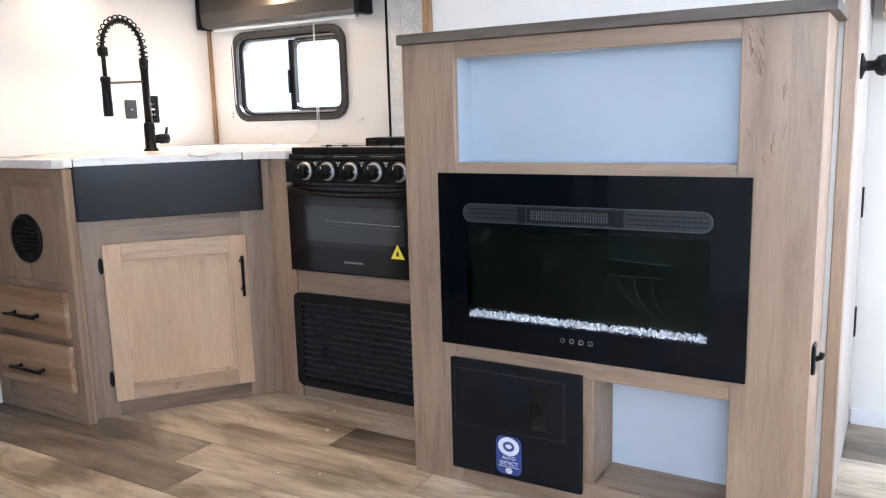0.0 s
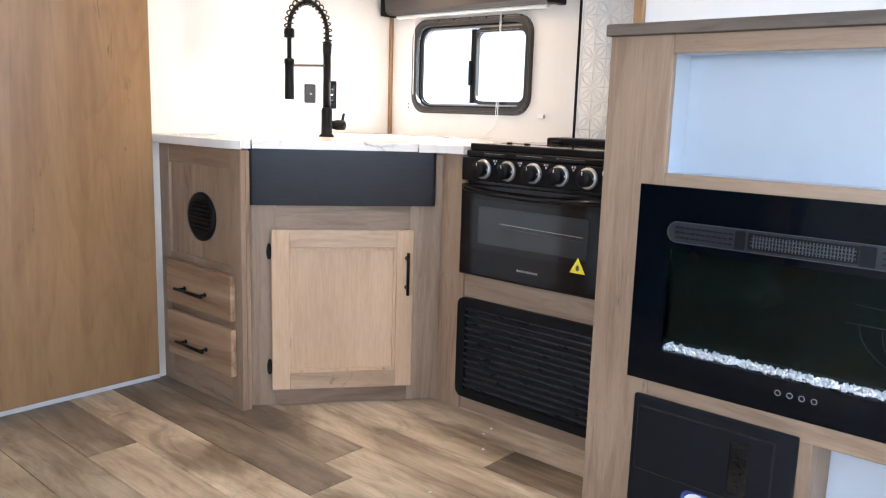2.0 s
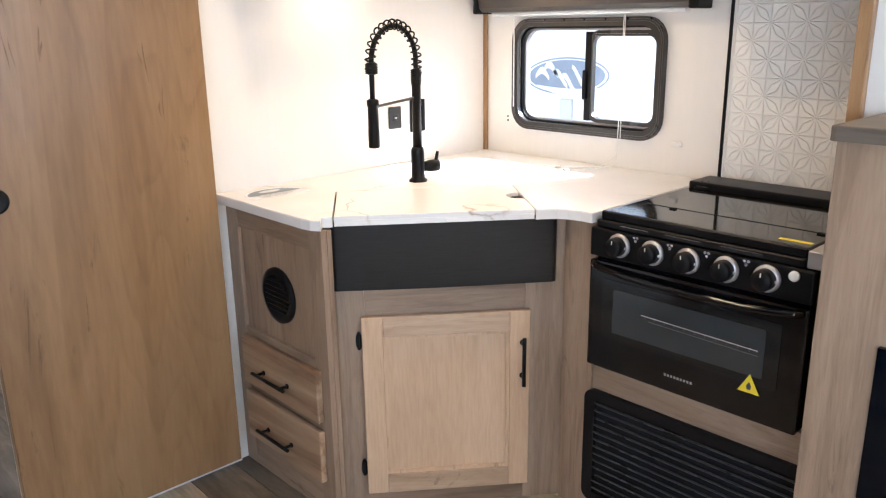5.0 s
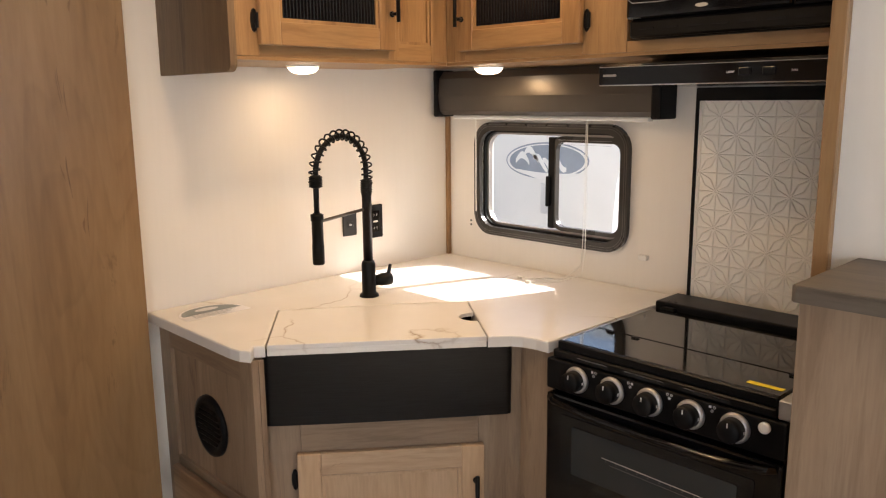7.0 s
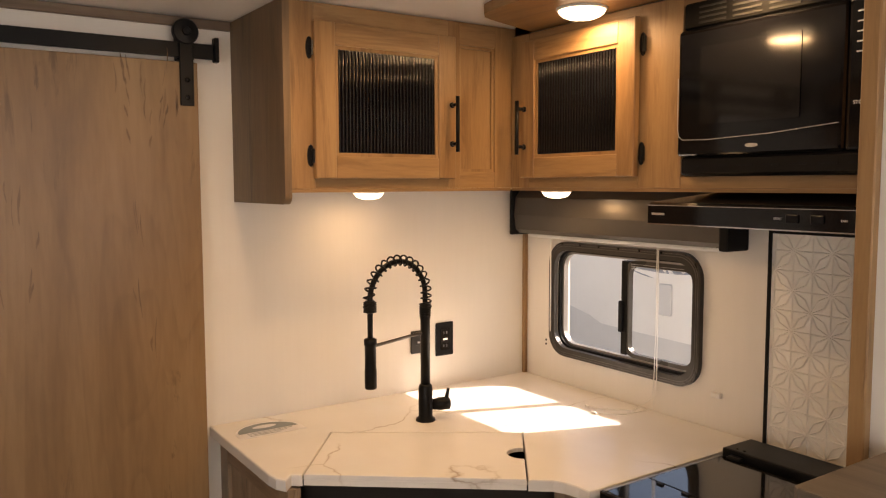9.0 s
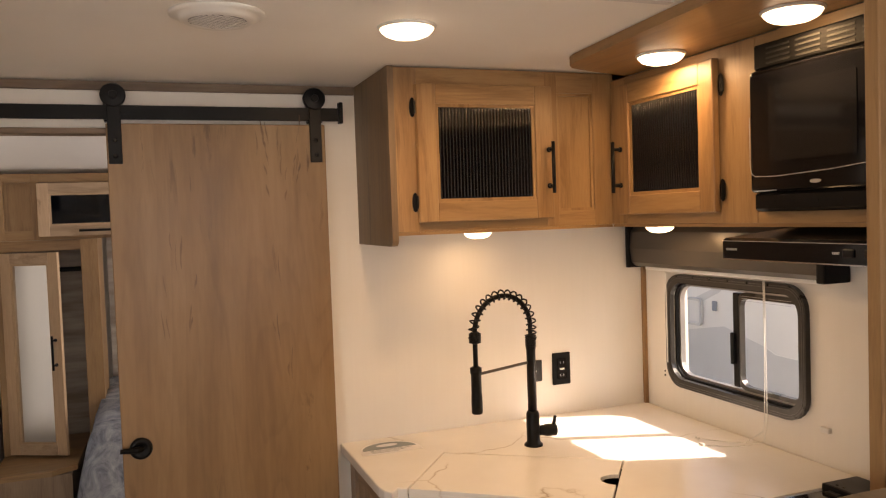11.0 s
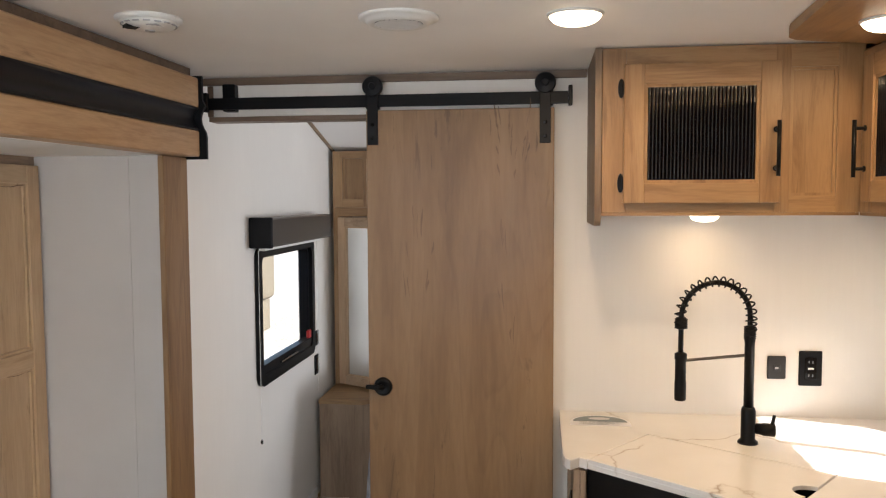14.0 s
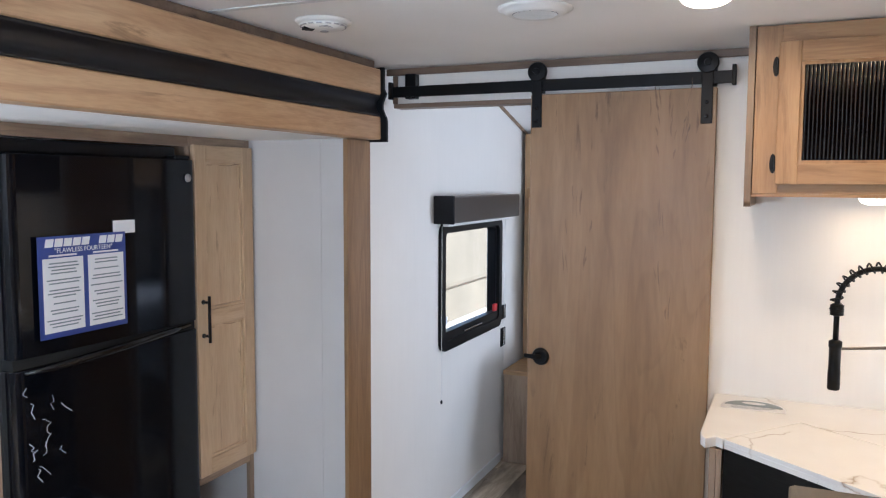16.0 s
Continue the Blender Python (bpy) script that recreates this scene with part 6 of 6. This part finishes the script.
for a, b in ((0.616, 1.085), (1.141, 1.650)):
    part("panel", box(-2.3615, -2.1685, YS + 0.002, YS + 0.008, a, b), PANTRY_WOOD, door)
    part("bead", turned(ring([(-2.3615, a), (-2.1685, a), (-2.1685, b), (-2.3615, b)], [(-2.3525, a + 0.009), (-2.1775, a + 0.009), (-2.1775, b - 0.009), (-2.3525, b - 0.009)], 0.008, 0.015), MP), PANTRY_WOOD, door)
for a, b in ((0.616, 1.085), (1.141, 1.650)):
    r3 = random.Random(int(a * 100))
    for x in (-2.3545, -2.1755):
        part("glaze_line", tube([(x + r3.uniform(-0.0015, 0.0015), YS + 0.0140, a + 0.012 + (b - a - 0.024) * q / 7) for q in range(8)], [r3.uniform(0.0004, 0.0013) for q in range(8)], 6), STREAK, door)
    part("glaze_line", tube([(-2.352 + 0.174 * q / 7, YS + 0.0140, b - 0.008 + r3.uniform(-0.003, 0.003)) for q in range(8)], [r3.uniform(0.0005, 0.0020) for q in range(8)], 6), STREAK, door)
bar_handle(MP @ Matrix.Translation((0, 0, 0.022)), (-2.138, 1.035), (-2.138, 1.195), door)
part("over_rail", box(-2.107, -1.10, YS - 0.018, YS - 0.001, 1.70, 1.7345), FRAME_WOOD_X, pa)
part("end_stile", box(-1.392, -1.30, YS - 0.018, YS, 0, 1.699, 0.001), FRAME_WOOD, pa)

fr = thing("refrigerator", (-1.755, -0.45, 0.02), "black two-door refrigerator with blue and white info sheet", "refrigerator")
RX0, RX1, RF = -2.100, -1.408, -0.088
part("body", box(RX0 + 0.01, RX1 - 0.01, -0.76, RF - 0.065, 0.02, 1.655, 0.004), BLACK, fr)
part("top_cover", box(RX0 + 0.05, RX1 - 0.01, -0.70, RF - 0.05, 1.6555, 1.695, 0.006, seg=2), BLACK_PLASTIC, fr)
def fridge_door(name, z0, z1):
    own = bmesh.new()
    prof = [(RX0, RF - 0.060)] + [(RX0 + 0.028 * (1 - math.cos(math.pi / 2 * k / 6)), RF - 0.034 + 0.026 * math.sin(math.pi / 2 * k / 6)) for k in range(7)] + [(RX0 + 0.028 + (RX1 - RX0 - 0.056) * k / 10, RF - 0.008 + 0.010 * math.sin(math.pi * k / 10)) for k in range(1, 10)] + [(RX1 - 0.028 * (1 - math.cos(math.pi / 2 * k / 6)), RF - 0.034 + 0.026 * math.sin(math.pi / 2 * k / 6)) for k in range(6, -1, -1)] + [(RX1, RF - 0.060)]
    return part(name, slab(prof, z0, z1, 0.003), FRIDGE_BLACK, fr, "gloss black fridge door")
ud = fridge_door("freezer_door", 1.122, 1.655)
ld = fridge_door("fridge_door", 0.07, 1.092)
part("grip_recess", box(RX0 + 0.012, RX1 - 0.006, RF - 0.058, RF - 0.020, 1.0925, 1.1215), DARK_INSIDE, fr)
part("grip", tube([(RX1 - 0.03, RF - 0.006, 1.083), (-1.55, RF + 0.012, 1.088), (-1.75, RF + 0.016, 1.098), (-1.95, RF + 0.010, 1.108), (RX0 + 0.05, RF - 0.004, 1.112)], [0.006, 0.012, 0.012, 0.010, 0.005], 10), BLACK_GLOSS, ld, "", True)
part("top_hinge", box(RX0 + 0.02, RX0 + 0.09, RF - 0.05, RF - 0.015, 1.6555, 1.668, 0.003), BLACK, fr)
part("badge", lathe((RX0 + 0.045, RF - 0.004, 1.595), (0, 1, 0), [(0.014, 0), (0.013, 0.003)], 20), GREY_METAL, ud, "small round silver badge", True)
PY = RF + 0.0045
def on_fridge(name, x0, x1, z0, z1, mat, lift, parent, label=""):
    return part(name, box(x0, x1, PY + lift, PY + lift + 0.0006, z0, z1), mat, parent, label)
sheet = thing("info_sheet", (-1.62, PY, 1.165), "blue sheet with two white text columns taped on the fridge", "poster")
on_fridge("tag", -1.815, -1.732, 1.432, 1.470, PAPER, 0.0, sheet, "small white tag")
on_fridge("sheet", -1.775, -1.478, 1.163, 1.437, BLUE_PRINT, 0.001, sheet)
for a, b in ((-1.622, -1.492), (-1.765, -1.638)):
    on_fridge("column", a, b, 1.178, 1.378, PAPER, 0.002, sheet)
    z, r2 = 1.366, random.Random(int(-a * 1000))
    while z > 1.19:
        w = r2.uniform(0.035, 0.058)
        c = (a + b) / 2
        on_fridge("text_line", c - w, c + w, z - 0.0035, z, GREY_PRINT, 0.003, sheet)
        z -= r2.choice((0.009, 0.009, 0.018))
    on_fridge("column_title", (a + b) / 2 - 0.045, (a + b) / 2 + 0.045, 1.382, 1.387, PAPER, 0.002, sheet)
bold = [(-1.500 - k * 0.0295, 0.025 if k != 5 else 0.008) for k in range(9)]
for x, w in bold:
    if abs(x + 1.6475) < 0.002:
        continue
    own = bmesh.new()
    quad = [(x - w, 1.408), (x, 1.408), (x - 0.005, 1.430), (x - w - 0.005, 1.430)]
    lo = [own.verts.new((px, PY + 0.002, pz)) for px, pz in quad]
    hi = [own.verts.new((px, PY + 0.0026, pz)) for px, pz in quad]
    own.faces.new(lo)
    own.faces.new(hi)
    for q in range(4):
        own.faces.new((lo[q], lo[(q + 1) % 4], hi[(q + 1) % 4], hi[q]))
    part("title_block", own, PAPER, sheet)
words("sheet_words", '"FLAWLESS FOURTEEN"', 0.0185, Matrix.Translation((-1.628, PY + 0.0022, 1.397)) @ Matrix.Rotation(math.pi, 4, "Z") @ Matrix.Rotation(math.pi / 2, 4, "X"), PAPER, sheet)
r3 = random.Random(11)
for k in range(13):
    x, z = r3.uniform(-1.56, -1.43), r3.uniform(0.80, 1.05)
    pts = [(x, RF + 0.006, z)]
    for q in range(3):
        pts.append((pts[-1][0] + r3.uniform(-0.016, 0.016), RF + 0.006, pts[-1][2] - r3.uniform(0.002, 0.020)))
    part("film_crease", tube(pts, r3.uniform(0.0005, 0.0011), 5), CREASE, ld)

# ---- bedroom ----
bc = thing("bedroom_cabinet", (-4.6, 0.6, 1.54), "maple overhead bedroom cabinet with a dark glass door", "cabinet")
MBX = upright("x", -4.50)
part("body", box(-4.85, -4.518, 0.262, 2.6, 1.552, 1.868), UPPER_WOOD, bc)
for a, b in ((0.262, 0.318), (0.435, 0.475), (0.84, 0.90)):
    part("stile", turned(box(a, b, 1.552, 1.868, -0.017, 0, 0.001), MBX), UPPER_WOOD, bc)
for a, b in ((1.552, 1.598), (1.826, 1.868)):
    part("rail", turned(box(0.262, 2.6, a, b, -0.0172, -0.0008), MBX), UPPER_WOOD_Y, bc)
panel_door(bc, MBX, 0.462, 0.90, 1.568, 1.822, (DOOR_WOOD, DOOR_WOOD_Y), BLACK_GLASS, 0.05, 0.02, None, label="light maple door with dark glass")
part("handle", tube([(-4.455, 0.64, 1.592), (-4.455, 0.80, 1.592)], 0.006, 8), BLACK, bc, "black bar handle")
wr = thing("wardrobe", (-4.6, 0.45, 0.53), "maple wardrobe with a mirror door standing ajar", "wardrobe")
part("side", box(-4.85, -4.50, 0.262, 0.300, 0.535, 1.551), UPPER_WOOD, wr)
part("side", box(-4.85, -4.46, 0.640, 0.715, 0.535, 1.551), UPPER_WOOD, wr)
part("inside", box(-4.85, -4.80, 0.30, 0.64, 0.535, 1.551), HEADBOARD, wr)
part("head", box(-4.52, -4.50, 0.30, 0.64, 1.50, 1.551), UPPER_WOOD_Y, wr)
part("rod", tube([(-4.66, 0.30, 1.40), (-4.66, 0.64, 1.40)], 0.012, 10), BLACK, wr)
ajar = Matrix.Translation((-4.498, 0.302, 0)) @ Matrix.Rotation(radians(-28), 4, "Z") @ upright("x", 0)
panel_door(wr, ajar, 0.0, 0.29, 0.545, 1.495, (DOOR_WOOD, DOOR_WOOD_Y), MIRROR, 0.05, 0.02, ((0.262, 0.95), (0.262, 1.11)), label="light maple door with a mirror")
bn = thing("bedside_bench", (-4.4, 0.45, 0), "maple bedside bench against the front wall", "bench")
part("seat_top", slab([(-4.85, 0.262), (-4.15, 0.262), (-4.15, 0.50), (-4.22, 0.60), (-4.85, 0.62)], 0.510, 0.534, 0.003), UPPER_WOOD_Y, bn)
part("front", box(-4.85, -4.165, 0.262, 0.58, 0.0, 0.509), FRAME_WOOD, bn)
hb = structure("headboard_wall", box(-5.18, -5.16, 0.72, 2.6, 0.4, 1.55), HEADBOARD, "whitewashed plank panel behind the bed", "wall")
bed = thing("bed", (-3.9, 1.6, 0), "bed with rumpled grey-blue cover", "bed")
part("base", box(-4.9, -3.86, 0.72, 2.4, 0, 0.35, 0.01), FRAME_WOOD, bed)
part("mattress", box(-5.1, -3.88, 0.72, 2.5, 0.351, 0.66, 0.04, seg=3), WHITE_TRIM, bed)
own = bmesh.new()
bmesh.ops.create_grid(own, x_segments=60, y_segments=60, size=1.0)
for v in own.verts:
    x, y = -4.43 + v.co.x * 0.70, 1.60 + v.co.y * 1.0
    edge = max(0.0, (0.70 - y) / 0.10)
    end = max(0.0, (x + 3.90) / 0.16)
    z = 0.80 - 0.07 * min(1, max(0, (0.85 - y) / 0.25)) - 0.38 * min(1, edge) ** 1.5 - 0.4 * min(1, end) ** 2
    z += 0.035 * noise.noise(Vector((x * 4, y * 4, 0))) + 0.014 * noise.noise(Vector((x * 13, y * 13, 2)))
    v.co = (x, y, z)
part("cover", own, BED, bed, "rumpled grey-blue cover", True)
bsd = thing("window_shade", (-3.8, 0.29, 1.385), "rolled-up shade in a grey box valance", "window shade")
part("valance", box(-4.19, -3.268, Y_BED + 0.001, 0.335, 1.400, 1.520, 0.006), GREY_SHADE, bsd)
part("end_cap", box(-3.2675, -3.255, Y_BED + 0.001, 0.340, 1.396, 1.524, 0.006, seg=2), BLACK_PLASTIC, bsd)
part("bottom_rail", box(-4.15, -3.31, 0.26, 0.29, 1.382, 1.3995, 0.003), WHITE_PLASTIC, bsd)
for x in (-3.30, -4.16):
    part("cord", tube([(x, 0.262, 1.385), (x, 0.262, 0.58)], 0.0012, 5), CORD, bsd)
part("cord_end", lathe((-3.30, 0.262, 0.56), (0, 0, 1), [(0.004, 0), (0.006, 0.01), (0.002, 0.02)], 8), BLACK_PLASTIC, bsd)
for z0, z1, lab in ((0.815, 0.895, "black wall switch beside the bedroom window"), (0.660, 0.765, "black wall outlet below the bedroom switch")):
    ow2 = thing("wall_plate", (-4.20, Y_BED, z0), lab, "outlet")
    part("plate", box(-4.235, -4.165, Y_BED + 0.001, Y_BED + 0.007, z0, z1, 0.002), BLACK_PLASTIC, ow2)
    part("insert", box(-4.218, -4.182, Y_BED + 0.007, Y_BED + 0.010, z0 + 0.015, z1 - 0.015, 0.001), BLACK_GLOSS, ow2)

# ---- hall beyond the fireplace cabinet ----
hd = thing("hall_door", (-0.11, 2.3, 0), "beige panel door standing open against the partition", "door")
part("leaf", box(-0.132, -0.104, 2.045, 2.60, 0.015, 1.93, 0.002), wood("beige_door_skin", (0.34, 0.30, 0.26), (0.39, 0.35, 0.31), (0.43, 0.39, 0.35), "z", 0.5, 0.2), hd)
kb = part("knob", lathe((-0.1035, 2.105, 1.075), (1, 0, 0), [(0.030, 0), (0.030, 0.004), (0.012, 0.010), (0.012, 0.028), (0.022, 0.034), (0.025, 0.046), (0.021, 0.056), (0.008, 0.060)], 24), BLACK, hd, "black round door knob", True)
for z in (0.30, 0.66, 1.6):
    part("hinge", box(-0.1035, -0.098, 2.575, 2.60, z, z + 0.09, 0.002), BLACK, hd)
hc = thing("hall_cabinet", (0.2, 2.5, 1.22), "maple wall cabinet in the hall", "cabinet")
part("body", box(-0.075, 0.6, 2.40, Y_WIN - 0.002, 1.22, 2.01), FRAME_WOOD, hc)
panel_door(hc, upright("y", 2.40), -0.07, 0.28, 1.225, 2.0, (DOOR_WOOD, DOOR_WOOD_X), DOOR_WOOD, 0.05, 0.02, label="maple shaker door")

# paint and plaster crumbs on the floor
for x, y in ((-1.63, 2.0), (-1.37, 1.60), (-1.48, 1.55), (-1.62, 1.95), (-1.55, 1.86)):
    own = bmesh.new()
    bmesh.ops.create_icosphere(own, subdivisions=1, radius=0.0045)
    for v in own.verts:
        v.co = (v.co.x * rng.uniform(0.6, 1.3) + x, v.co.y * rng.uniform(0.6, 1.3) + y, max(0.0, v.co.z * 0.6 + 0.002))
    tagged(part("crumb", own, WHITE_TRIM), "tiny white plaster crumb on the floor", "crumb", "crumbs on the floor")

# ---- floor planks, last ----
rp = random.Random(7)
W, L = 0.150, 1.22
row, y = 0, 1.02 - W * 12
while y < 2.655:
    x = -5.2 - rp.uniform(0, L)
    if row == 12:
        x = -2.305 - L * 3
    while x < 2.55:
        a, b = max(x, -5.19), min(x + L, 2.59)
        y0, y1 = max(y, -0.79), min(y + W, 2.655)
        if b <= -2.5 and y0 < 0.18:
            y0 = max(y0, 0.18)
        if y1 <= 0.18:
            a = max(a, -2.49)
        if b - a > 0.02 and y1 - y0 > 0.02:
            part("plank", box(a + 0.0010, b - 0.0010, y0 + 0.0010, y1 - 0.0010, -0.004, 0.0, 0.0010), PLANK, floor)
        x += L
    row += 1
    y += W
